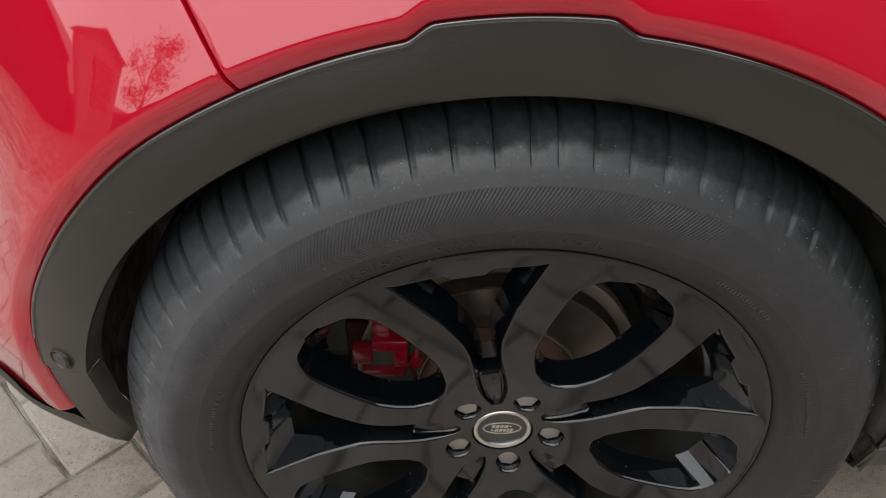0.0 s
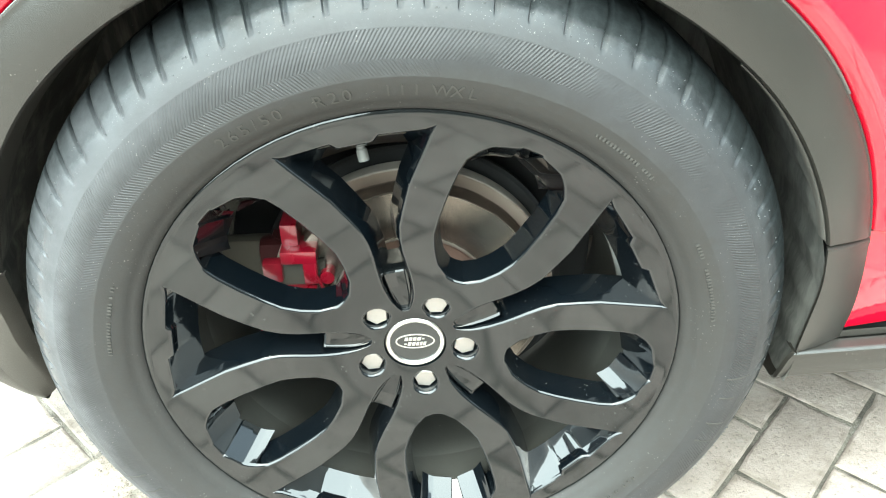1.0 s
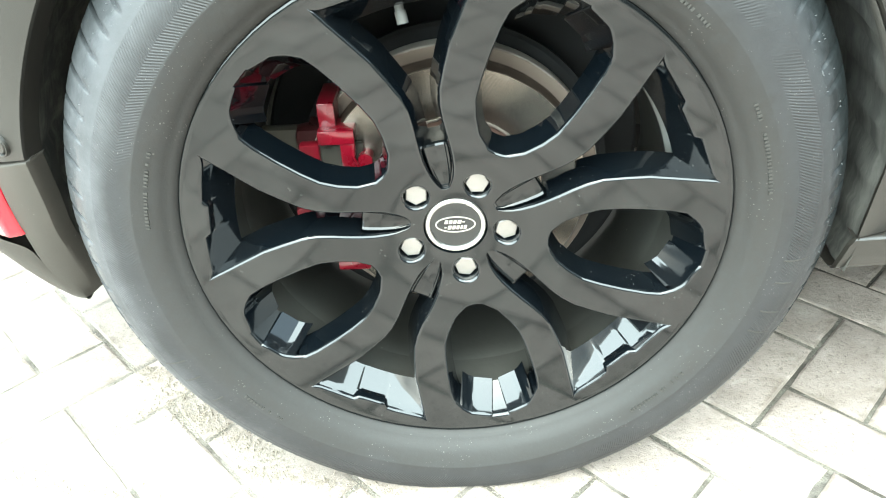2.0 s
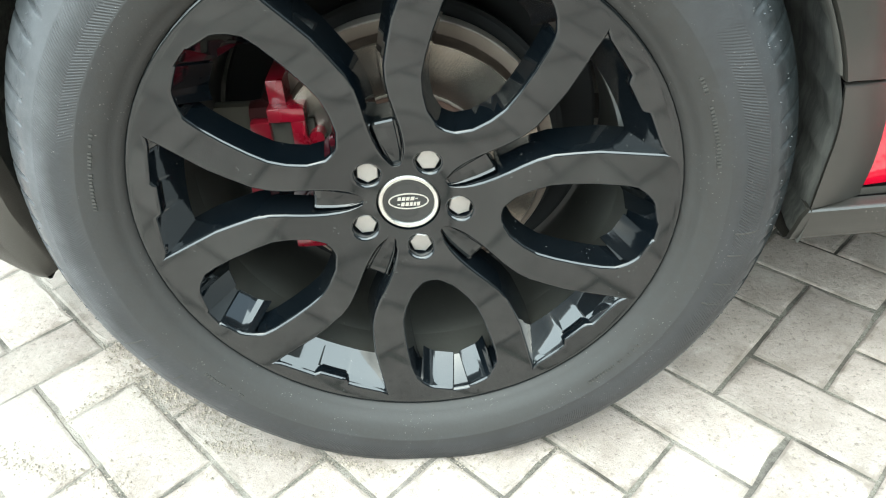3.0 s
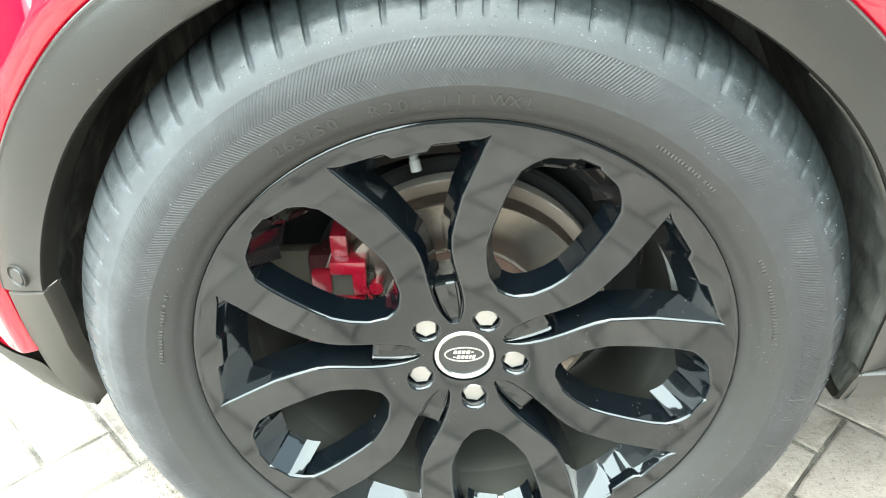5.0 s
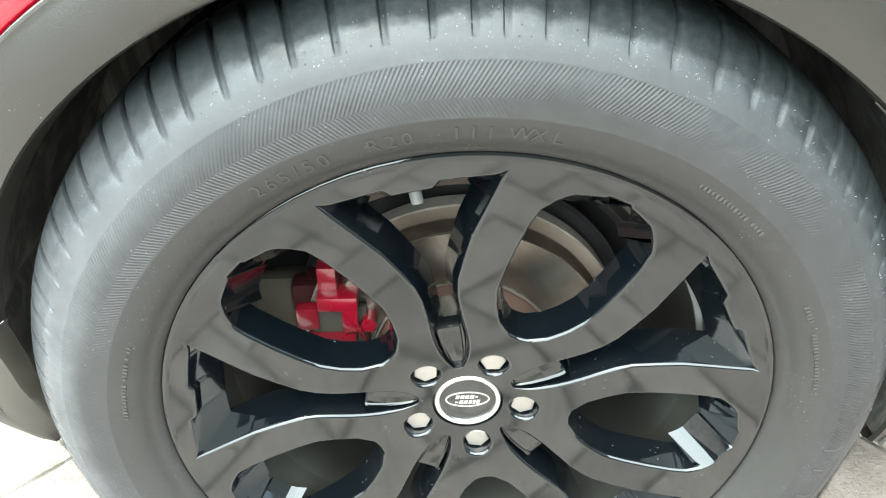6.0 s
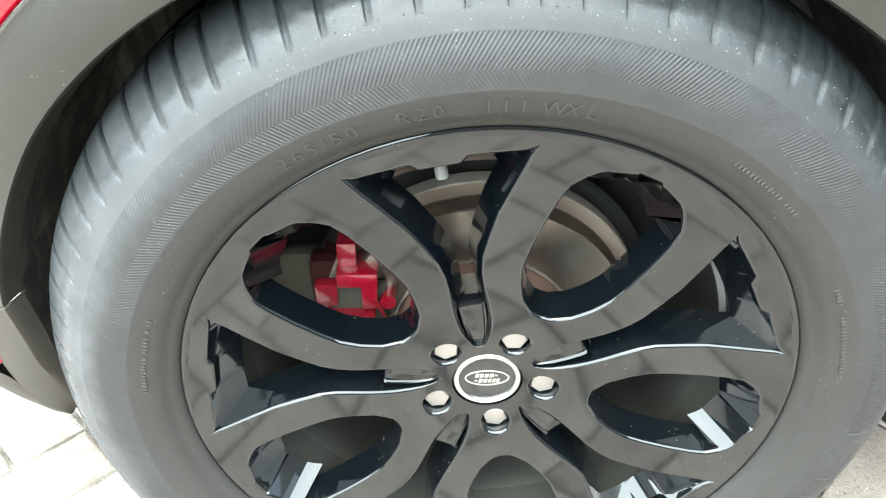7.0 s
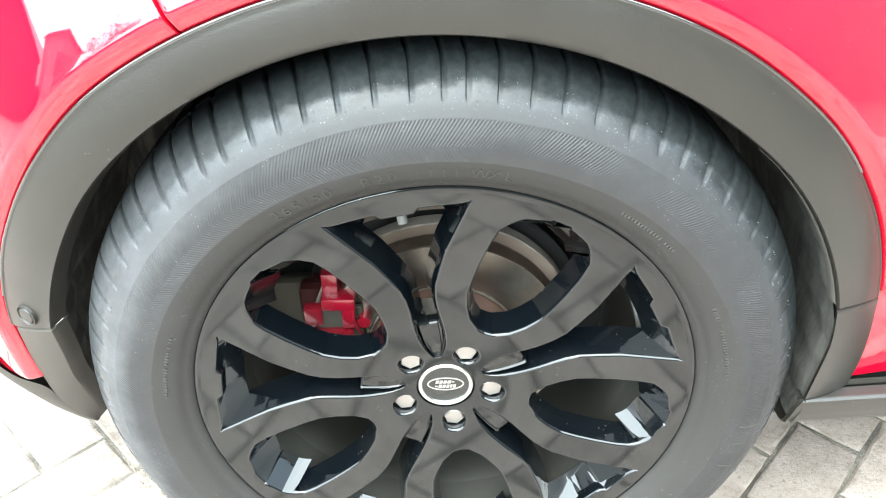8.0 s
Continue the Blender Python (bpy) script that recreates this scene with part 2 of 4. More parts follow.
def brake_metal():
    m = material("brake_steel", (0.55, 0.52, 0.48), 0.45, 1.0)
    split = m.node_tree.nodes.new("ShaderNodeSeparateXYZ")
    link(m, coords(m), split.inputs[0])
    r = sums(m, "SQRT", sums(m, "ADD", sums(m, "POWER", split.outputs[0], 2.0), sums(m, "POWER", split.outputs[2], 2.0)))
    rings = sums(m, "SINE", sums(m, "MULTIPLY", r, 5200.0))
    wob = sums(m, "MULTIPLY_ADD", sums(m, "SUBTRACT", noise_of(m, 30.0), 0.5), 0.004, r)
    zone = sums(m, "MULTIPLY_ADD", wob, 10.0, -0.8)      # 0 at 0.08 m, 1 at 0.18 m
    rust = ramp(m, zone, [(0.10, grey(1.0)), (0.13, grey(0.0)), (0.66, grey(0.0)), (0.675, grey(1.0))])
    # the last, palest stop paints a highlight line on the disc's outer edge
    tone = ramp(m, zone, [(0.10, (0.125, 0.075, 0.058)), (0.13, (0.36, 0.325, 0.285)), (0.66, (0.34, 0.30, 0.255)), (0.672, (0.040, 0.029, 0.022)), (0.695, (0.050, 0.036, 0.028)), (0.706, (0.155, 0.118, 0.092)), (0.82, (0.21, 0.165, 0.130)), (0.832, (0.40, 0.36, 0.31))])
    tone = mix(m, ramp(m, noise_of(m, 55.0, 6.0), [(0.5, grey(0.0)), (0.75, grey(0.35))]), tone, (0.16, 0.12, 0.09))
    link(m, tone, bsdf(m).inputs["Base Color"])
    link(m, sums(m, "MULTIPLY_ADD", rust, -0.85, 0.95), bsdf(m).inputs["Metallic"])
    link(m, sums(m, "MULTIPLY_ADD", rust, 0.36, 0.27), bsdf(m).inputs["Roughness"])
    bump(m, rings, 0.0001, 0.35)
    bsdf(m).inputs["Anisotropic"].default_value = 0.85
    tangent = m.node_tree.nodes.new("ShaderNodeTangent")
    tangent.direction_type, tangent.axis = "RADIAL", "Y"
    link(m, tangent.outputs[0], bsdf(m).inputs["Tangent"])
    return m


BRAKE = brake_metal()
BEIGE = plastic("dusty_beige_casting", (0.055, 0.048, 0.036), (0.105, 0.092, 0.070), 0.85, 90.0)
KNUCKLE = plastic("dusty_casting", (0.032, 0.029, 0.023), (0.065, 0.059, 0.046), 0.85, 90.0)


DUST = (0.425, 0.380, 0.335)


def drifted(m, place):
    """How thickly pale dust lies: in patches, most of it in front of the wheel."""
    split = m.node_tree.nodes.new("ShaderNodeSeparateXYZ")
    link(m, place, split.inputs[0])
    ahead = ramp(m, sums(m, "MULTIPLY_ADD", split.outputs[0], -1.0, 0.25), [(0.05, grey(0.0)), (0.65, grey(1.0))])
    lift = sums(m, "MULTIPLY_ADD", ahead, 0.11, noise_of(m, 4.2, 7.0, 0.7, place))
    return ramp(m, lift, [(0.52, grey(0.0)), (0.72, grey(0.75))])


def concrete():
    m = material("paver_concrete", (0.280, 0.242, 0.219), 0.85)
    info = m.node_tree.nodes.new("ShaderNodeObjectInfo")
    isle = m.node_tree.nodes.new("ShaderNodeNewGeometry")
    tone = sums(m, "ADD", info.outputs["Random"], isle.outputs["Random Per Island"])
    place = isle.outputs["Position"]
    split = m.node_tree.nodes.new("ShaderNodeSeparateXYZ")
    link(m, coords(m, "UV"), split.inputs[0])
    rim = sums(m, "MINIMUM", sums(m, "SUBTRACT", 0.105, sums(m, "ABSOLUTE", split.outputs[0])), sums(m, "SUBTRACT", 0.0525, sums(m, "ABSOLUTE", split.outputs[1])))
    big = noise_of(m, 2.6, 5.0, 0.6, place)
    mid = noise_of(m, 21.0, 7.0, 0.72, place)
    pits = noise_of(m, 120.0, 5.0, 0.7, place)
    fine = noise_of(m, 520.0, 4.0, 0.7, place)
    base = ramp(m, big, [(0.32, (0.330, 0.274, 0.238)), (0.68, (0.440, 0.374, 0.330))])
    base = mix(m, ramp(m, mid, [(0.36, grey(0.45)), (0.52, grey(0.0))]), base, (0.240, 0.201, 0.169))
    base = mix(m, ramp(m, mid, [(0.56, grey(0.0)), (0.70, grey(0.7))]), base, (0.512, 0.439, 0.394))
    base = mix(m, ramp(m, pits, [(0.33, grey(0.75)), (0.44, grey(0.0))]), base, (0.140, 0.118, 0.098))
    base = mix(m, ramp(m, fine, [(0.35, grey(0.35)), (0.6, grey(0.0))]), base, (0.198, 0.168, 0.147))
    crumbs = sums(m, "MULTIPLY", spots(m, 95.0, 0.16, 0.55), 0.55)
    base = mix(m, crumbs, base, (0.137, 0.118, 0.099))
    stain = ramp(m, noise_of(m, 9.0, 6.0, 0.7, place), [(0.30, grey(0.25)), (0.44, grey(0.0))])
    base = mix(m, stain, base, (0.238, 0.211, 0.182))
    # dirt that creeps in from the joints
    creep = sums(m, "ADD", sums(m, "MULTIPLY", rim, 42.0), sums(m, "MULTIPLY", sums(m, "SUBTRACT", mid, 0.5), 2.6))
    base = mix(m, ramp(m, creep, [(0.06, grey(0.65)), (0.40, grey(0.0))]), base, (0.196, 0.160, 0.132))
    drift = drifted(m, place)
    base = mix(m, drift, base, DUST)
    shade = ramp(m, sums(m, "FRACT", tone), [(0.0, grey(0.80)), (1.0, grey(1.10))])
    base = mix(m, 1.0, base, shade, "MULTIPLY")
    link(m, base, bsdf(m).inputs["Base Color"])
    bump(m, sums(m, "ADD", sums(m, "MULTIPLY", fine, 0.35), sums(m, "ADD", mid, sums(m, "MULTIPLY", pits, 0.8))), 0.0030, 0.8)
    return m


PAVER = concrete()
SAND = material("joint_sand", (0.2, 0.18, 0.15), 0.95)
grain = ramp(SAND, noise_of(SAND, 260.0, 6.0, 0.75), [(0.34, (0.10, 0.088, 0.070)), (0.52, (0.19, 0.173, 0.144)), (0.68, (0.27, 0.25, 0.217))])
open_joint = ramp(SAND, noise_of(SAND, 7.0, 4.0, 0.6), [(0.44, grey(0.0)), (0.58, grey(0.85))])
drift = drifted(SAND, SAND.node_tree.nodes.new("ShaderNodeNewGeometry").outputs["Position"])
link(SAND, mix(SAND, drift, mix(SAND, open_joint, grain, (0.050, 0.043, 0.035)), DUST), bsdf(SAND).inputs["Base Color"])
bump(SAND, noise_of(SAND, 300.0, 6.0), 0.004, 1.0)


# ---- building tools ----
def mesh_of(name, bm, mat, smooth=None):
    me = bpy.data.meshes.new(name)
    bm.normal_update()
    bm.to_mesh(me)
    bm.free()
    me.materials.append(mat)
    if smooth is not None:
        me.polygons.foreach_set("use_smooth", [True] * len(me.polygons))
        me.set_sharp_from_angle(angle=radians(smooth))
    return me


def part(name, bm, mat, parent, label="", smooth=None):
    """One mesh object, made in the place's own metres, under a thing or a part."""
    ob = new(name, mesh_of(name, bm, mat, smooth))
    ob.parent = parent
    if label:
        tagged(ob, label)
    return ob


def grid(rows, loop=False):
    """A sheet through rows of points."""
    bm = bmesh.new()
    vs = [[bm.verts.new(p) for p in row] for row in rows]
    for r0, r1 in zip(vs, vs[1:]):
        n = len(r0)
        for i in range(n if loop else n - 1):
            j = (i + 1) % n
            bm.faces.new((r0[i], r0[j], r1[j], r1[i]))
    return bm


def revolve(profile, n):
    """A profile of (radius, depth) turned about the axle."""
    rows = []
    for r, y in profile:
        rows.append([(r * math.cos(2 * math.pi * i / n), y, r * math.sin(2 * math.pi * i / n)) for i in range(n)])
    return grid(rows, True)


def box(bm, lo, hi, turn=None, bevel=0.0):
    made = bmesh.ops.create_cube(bm, size=1.0)
    m = Matrix.Translation([(a + b) / 2 for a, b in zip(lo, hi)]) @ Matrix.Diagonal([b - a for a, b in zip(lo, hi)] + [1])
    bmesh.ops.transform(bm, matrix=(turn or Matrix()) @ m, verts=made["verts"])
    if bevel:
        edges = list({ed for v in made["verts"] for ed in v.link_edges})
        bmesh.ops.bevel(bm, geom=edges, offset=bevel, segments=2, affect="EDGES", profile=0.6)
    return bm


def rod(bm, a, b, radius, n=12, radius2=None):
    a, b = Vector(a), Vector(b)
    m = Matrix.Translation((a + b) / 2) @ (b - a).to_track_quat("Z", "Y").to_matrix().to_4x4()
    bmesh.ops.create_cone(bm, cap_ends=True, segments=n, radius1=radius, radius2=radius if radius2 is None else radius2, depth=(b - a).length, matrix=m)
    return bm


def smoothly(x, xs, ys):
    """Soft interpolation through a table."""
    x = min(max(x, xs[0]), xs[-1])
    for i in range(len(xs) - 1):
        if x <= xs[i + 1]:
            h = xs[i + 1] - xs[i]
            d = [(ys[k + 1] - ys[k]) / (xs[k + 1] - xs[k]) for k in range(len(xs) - 1)]
            m0 = d[i] if i == 0 else (d[i - 1] + d[i]) / 2
            m1 = d[i] if i == len(d) - 1 else (d[i] + d[i + 1]) / 2
            t = (x - xs[i]) / h
            return ((2 * t**3 - 3 * t**2 + 1) * ys[i] + (t**3 - 2 * t**2 + t) * h * m0
                    + (3 * t**2 - 2 * t**3) * ys[i + 1] + (t**3 - t**2) * h * m1)
    return ys[-1]


def cos(d):
    return math.cos(radians(d))


def sin(d):
    return math.sin(radians(d))


# ---- the car: all its parts are made about the wheel's centre ----
car = new("car")
car.location = (0, 0, HUB)
tagged(car, "red car on black alloy wheel, dark grey plastic arch trim", "car")


def face_depth(r):
    """How far the wheel's front lies behind its rim: a shallow cone with a dished hub."""
    x = min(1.0, max(0.0, (r - 0.018) / 0.112))
    return 0.0205 * (1 - min(r, 0.262) / 0.262) + 0.0098 * (1 - x * x * (3 - 2 * x))


# spoke outline: the fork window's edge, along and across the spoke's middle line
FORK = [(0.0945, 0.0), (0.0958, 0.010), (0.107, 0.025), (0.1235, 0.0365), (0.140, 0.0445), (0.160, 0.0485), (0.185, 0.0515),
        (0.210, 0.053), (0.226, 0.0520), (0.2375, 0.0455), (0.2445, 0.0395), (0.2490, 0.034), (0.2565, 0.0125), (0.2588, 0.0112), (0.2590, 0.0)]
# the wide window between two spokes, along and across its own middle line
WIDE = [(0.0462, 0.0), (0.0468, 0.0042), (0.052, 0.0080), (0.060, 0.0120), (0.070, 0.0150), (0.082, 0.0166), (0.095, 0.0170), (0.108, 0.0168), (0.125, 0.0163), (0.140, 0.0170),
        (0.155, 0.0200), (0.175, 0.0285), (0.195, 0.0378), (0.215, 0.0505), (0.235, 0.0635), (0.2522, 0.0740)]
WIDE_RIM = [(0.2582, 13.9), (0.2552, 4.7), (0.2492, 3.4), (0.2487, 0.0)]
NUT_R, HOLE_R, RING_R, LIP_R = 0.054, 0.0163, 0.0335, 0.2680
POCKET = 0.1005
FORK_DEEP, WIDE_DEEP = 0.031, 0.039      # thickness of the spokes at the two kinds of window


def half_sector():
    """The outline of a tenth of the wheel's face, as (radius, degrees from the spoke's middle)."""
    out = [(RING_R, d) for d in (36, 27, 18, 9, 0)]
    for d in range(180, -1, -20):
        x, y = NUT_R + HOLE_R * cos(d), HOLE_R * sin(d)
        out.append((math.hypot(x, y), math.degrees(math.atan2(y, x))))
    out += [(math.hypot(u, v), math.degrees(math.atan2(v, u))) for u, v in FORK]
    out += [(LIP_R, d) for d in (0, 4.5, 9, 13.5, 18, 22.5, 27, 31.5, 36)]
    out += [(r, 36 - d) for r, d in reversed(WIDE_RIM)]
    out += [(math.hypot(u, v), 36 - math.degrees(math.atan2(v, u))) for u, v in reversed(WIDE)]
    return out


def alloy_wheel():
    bm = bmesh.new()
    outline = half_sector()
    for k in range(5):
        for side in (1, -1):
            vs = [bm.verts.new((r * cos(SPOKE + 72 * k + side * d), face_depth(r), r * sin(SPOKE + 72 * k + side * d))) for r, d in outline]
            bm.faces.new(vs if side > 0 else vs[::-1])
    bmesh.ops.remove_doubles(bm, verts=bm.verts, dist=2e-5)
    bmesh.ops.triangulate(bm, faces=bm.faces[:])
    bmesh.ops.subdivide_edges(bm, edges=bm.edges[:], cuts=2, use_grid_fill=True)
    for v in bm.verts:
        r = math.hypot(v.co.x, v.co.z)
        v.co.y = face_depth(r)
    # follow every open edge loop
    rest = {e for e in bm.edges if len(e.link_faces) == 1}
    loops = []
    while rest:
        e = rest.pop()
        loop = [e.verts[0], e.verts[1]]
        while True:
            nxt = next((f for f in loop[-1].link_edges if f in rest), None)
            if nxt is None:
                break
            rest.discard(nxt)
            v = nxt.other_vert(loop[-1])
            if v is loop[0]:
                break
            loop.append(v)
        loops.append(loop)
    for loop in loops:
        n = len(loop)
        rs = [math.hypot(v.co.x, v.co.z) for v in loop]
        mid = sum((v.co for v in loop), Vector()) / n
        if max(rs) - min(rs) < 1e-3:          # hub ring or outer lip
            steps = [(0.0, 0.0012), (-0.0006, 0.014)] if rs[0] < 0.1 else [(0.0020, -0.0002), (0.0050, -0.0003), (0.0066, 0.0004), (0.0075, 0.0018), (0.0078, 0.006), (0.0070, 0.016)]
            prev = loop
            for dr, dy in steps:
                cur = [bm.verts.new((v.co.x * (r + dr) / r, v.co.y + dy, v.co.z * (r + dr) / r)) for v, r in zip(loop, rs)]
                for i in range(n):
                    j = (i + 1) % n
                    bm.faces.new((prev[i], prev[j], cur[j], cur[i]))
                prev = cur
            continue
        nut_hole = max(rs) < 0.075
        # the way into the opening at every point of its edge
        area = sum(loop[i].co.x * loop[(i + 1) % n].co.z - loop[(i + 1) % n].co.x * loop[i].co.z for i in range(n))
        turn = 1 if area > 0 else -1
        ways = []
        for i in range(n):
            t0 = (loop[i].co - loop[i - 1].co)
            t1 = (loop[(i + 1) % n].co - loop[i].co)
            t0.y = t1.y = 0
            a, b = Vector((-t0.z, 0, t0.x)).normalized(), Vector((-t1.z, 0, t1.x)).normalized()
            s = (a + b)
            s = s / max(s.length_squared / 2, 0.6)
            ways.append(s * turn)
        wide = not nut_hole and min(rs) < 0.06
        prev = loop
        stages = [(0.0008, 0.0002), (0.0020, 0.0011), (0.0029, 0.0023), (0.0033, 0.0042)] + (["pad", "slope", None] if wide else [None])
        edge_ways = list(ways)
        for stage in stages:
            cur = []
            for i, v in enumerate(loop):
                r = rs[i]
                if nut_hole:
                    off, dep = stage or (0.0026, 0.030)
                elif stage in ("pad", "slope"):
                    dep = 0.0110 if stage == "pad" else 0.0125
                    d = abs((math.degrees(math.atan2(v.co.z, v.co.x)) - SPOKE + 72) % 72 - 36)
                    inward = Vector((-v.co.x / r, 0, -v.co.z / r))
                    if r < POCKET:
                        off, dep = 0.0002, 0.003 + 0.006 * (r - 0.046) / 0.054
                    elif r > 0.2485 and (d > 16.0 or r > 0.2560 + 0.0018 * (d - 13.6) - 0.0022 or d < 13.0):
                        dep += 0.0022 if d < 4.1 else 0.0
                        drop = 0.0042 if stage == "pad" and d < 4.1 else max(0.0, r - 0.2555 + 0.703 * dep)
                        ways[i] = inward * drop + (edge_ways[i] * 0.0030 if d > 15.8 else Vector())
                        off = 1.0
                    else:
                        ways[i] = edge_ways[i]
                        off = 0.0033 + 0.0077 * dep / WIDE_DEEP
                elif stage:
                    off, dep = stage
                    if wide and r < POCKET:
                        k = min(1.0, max(0.0, (r - 0.044) / 0.03))
                        off, dep = off * k, dep * k
                else:
                    inward = Vector((-v.co.x / r, 0, -v.co.z / r))
                    d = abs((math.degrees(math.atan2(v.co.z, v.co.x)) - SPOKE + (72 if wide else 36)) % 72 - 36)
                    off, dep = (0.0110, WIDE_DEEP) if wide else (0.0090, FORK_DEEP)
                    if wide and r > 0.2485 and (d > 16.0 or r > 0.2560 + 0.0018 * (d - 13.6) - 0.0022 or d < 13.0):
                        ways[i] = inward * (r - 0.2292) + (edge_ways[i] * 0.0110 if d > 15.8 else Vector())
                        off, dep = 1.0, 0.0374
                    elif not wide and r > 0.240:
                        ds = (math.degrees(math.atan2(v.co.z, v.co.x)) - SPOKE + 36) % 72 - 36
                        base = math.atan2(v.co.z, v.co.x) - radians(ds)
                        across = r * sin(ds)
                        tilt = 0.0 if abs(across) < 0.0119 else math.copysign(0.335, across)
                        plane = -Vector((math.cos(base + tilt), 0, math.sin(base + tilt)))
                        k = min(1.0, max(0.0, (0.0520 - abs(across)) / 0.0060))
                        ways[i] = ways[i] * 0.0090 * (1 - k) + plane * (0.0270 if tilt else 0.0252) * k
                        off, dep = 1.0, FORK_DEEP + ((0.038 if tilt else 0.0375) - FORK_DEEP) * k
                    if wide and r < POCKET:
                        off, dep = 0.0015 * (r - 0.046) / 0.054, 0.004 + 0.020 * (r - 0.046) / 0.054
                p = v.co + ways[i] * off
                cur.append(bm.verts.new((p.x, v.co.y + dep, p.z)))
            for i in range(n):
                j = (i + 1) % n
                bm.faces.new((prev[i], prev[j], cur[j], cur[i]))
            prev = cur
        if wide:                               # the scooped floor near the hub and its drop
            inner = [i for i in range(n) if rs[i] < POCKET]
            start = next(i for i in inner if rs[i - 1] >= POCKET)
            run = []
            i = start
            while rs[i % n] < POCKET:
                run.append(prev[i % n])
                i += 1
            bm.faces.new(run)
            a, b = run[0], run[-1]
            la, lb = bm.verts.new(a.co + Vector((0, 0.034, 0))), bm.verts.new(b.co + Vector((0, 0.034, 0)))
            bm.faces.new((a, b, lb, la))
    bmesh.ops.recalc_face_normals(bm, faces=bm.faces[:])
    return bm


wheel = part("wheel", alloy_wheel(), BLACK, car, "gloss black five split-spoke alloy wheel, dusty", 28)


def crisp_panels(me):
    """Marks the creases between the flat panels at the rim as sharp."""
    faces = {}
    for p in me.polygons:
        for key in p.edge_keys:
            faces.setdefault(key, []).append(p)
    for e in me.edges:
        pair = faces.get(e.key, [])
        if len(pair) == 2 and all(p.area > 4e-5 and math.hypot(p.center.x, p.center.z) > 0.222 for p in pair):
            if pair[0].normal.angle(pair[1].normal) > radians(8):
                e.use_edge_sharp = True


def even_face(me):
    """Gives the wheel's front the smooth normals of the shallow cone it lies on."""
    fall = -0.021 / 0.262
    normals = [Vector(n.vector) for n in me.corner_normals]
    for p in me.polygons:
        pts = [me.vertices[i].co for i in p.vertices]
        if all(abs(c.y - face_depth(math.hypot(c.x, c.z))) < 1e-5 for c in pts):
            for li, c in zip(p.loop_indices, pts):
                r = max(math.hypot(c.x, c.z), 1e-4)
                normals[li] = Vector((fall * c.x / r, -1.0, fall * c.z / r)).normalized()
            p.material_index = 1
        elif math.hypot(p.center.x, p.center.z) > 0.2665:
            p.material_index = 1
    me.normals_split_custom_set([tuple(n) for n in normals])


wheel.data.materials.append(BLACK_FACE)
crisp_panels(wheel.data)
even_face(wheel.data)


def tongue():
    """The slim raised tongue in a scoop between two spokes, pointing along x."""
    rows = []
    for u, w, y in ((0.0472, 0.0026, 0.0290), (0.0482, 0.0040, 0.0278), (0.0540, 0.0066, 0.0270), (0.0640, 0.0094, 0.0260), (0.0770, 0.0114, 0.0251), (0.0900, 0.0124, 0.0246), (0.0945, 0.0126, 0.0247), (0.0965, 0.0124, 0.0256), (0.0977, 0.0121, 0.0280), (0.0985, 0.0118, 0.0360)):
        rows.append([(u, y + dy, w * f) for f, dy in ((-1.12, 0.010), (-1.05, 0.0020), (-0.97, 0.0003), (-0.88, 0.0), (-0.80, 0.0006), (-0.70, 0.0016), (0.0, 0.0018), (0.70, 0.0016), (0.80, 0.0006), (0.88, 0.0), (0.97, 0.0003), (1.05, 0.0020), (1.12, 0.010))])
    bm = grid(rows)
    bmesh.ops.recalc_face_normals(bm, faces=bm.faces[:])
    return bm


tongue_mesh = mesh_of("spoke_tongue", tongue(), BLACK_FACE)
for k in range(5):
    ob = new("spoke_tongue", tongue_mesh)
    ob.parent = wheel
    ob.matrix_basis = Matrix.Rotation(-radians(SPOKE + 36 + 72 * k), 4, "Y")

# barrel behind the spokes
part("barrel", revolve([(0.262, 0.020), (0.262, 0.030), (0.2345, 0.0395), (0.2325, 0.078), (0.2321, 0.0795), (0.2314, 0.0810), (0.2285, 0.10), (0.2280, 0.13),
                        (0.2265, 0.18), (0.232, 0.21), (0.243, 0.25), (0.262, 0.256)], 128), BARREL, wheel, "dusty grey-brown inner rim", 30)


part("barrel_edge", grid([[(r * cos(d), y, r * sin(d)) for r, y in ((0.2335, 0.0650), (0.2285, 0.0672), (0.2277, 0.0695), (0.2284, 0.0720), (0.2335, 0.0740))] for d in range(9, 50, 2)]), DULL, wheel, "thin bare metal edge", 60)


# ---- tyre ----
TYRE = [(0.2650, 0.020), (0.2740, 0.0080), (0.2757, 0.0005), (0.2785, -0.0032), (0.2815, -0.0065), (0.2850, -0.0085), (0.2870, -0.0120), (0.2950, -0.0175),
        (0.3050, -0.0222), (0.3100, -0.0237), (0.3110, -0.0241), (0.3118, -0.0242), (0.3126, -0.0241), (0.3200, -0.0245), (0.3330, -0.0238),
        (0.3420, -0.0210), (0.3480, -0.0182), (0.3489, -0.0180), (0.3498, -0.0172), (0.3560, -0.0134), (0.3590, -0.0110), (0.3604, -0.0099), (0.3625, -0.0076), (0.3670, -0.0028), (0.3735, 0.0052), (0.3795, 0.0135),
        (0.3850, 0.0225), (0.3890, 0.0320), (0.3918, 0.0430), (0.3937, 0.0560), (0.3945, 0.0680), (0.3875, 0.0690), (0.3875, 0.0790), (0.3950, 0.0800),
        (0.3960, 0.1150), (0.3890, 0.1160), (0.3890, 0.1260), (0.3960, 0.1270), (0.3945, 0.1700), (0.3840, 0.2200), (0.3600, 0.2480), (0.3200, 0.2620), (0.2800, 0.2500), (0.2650, 0.2300)]
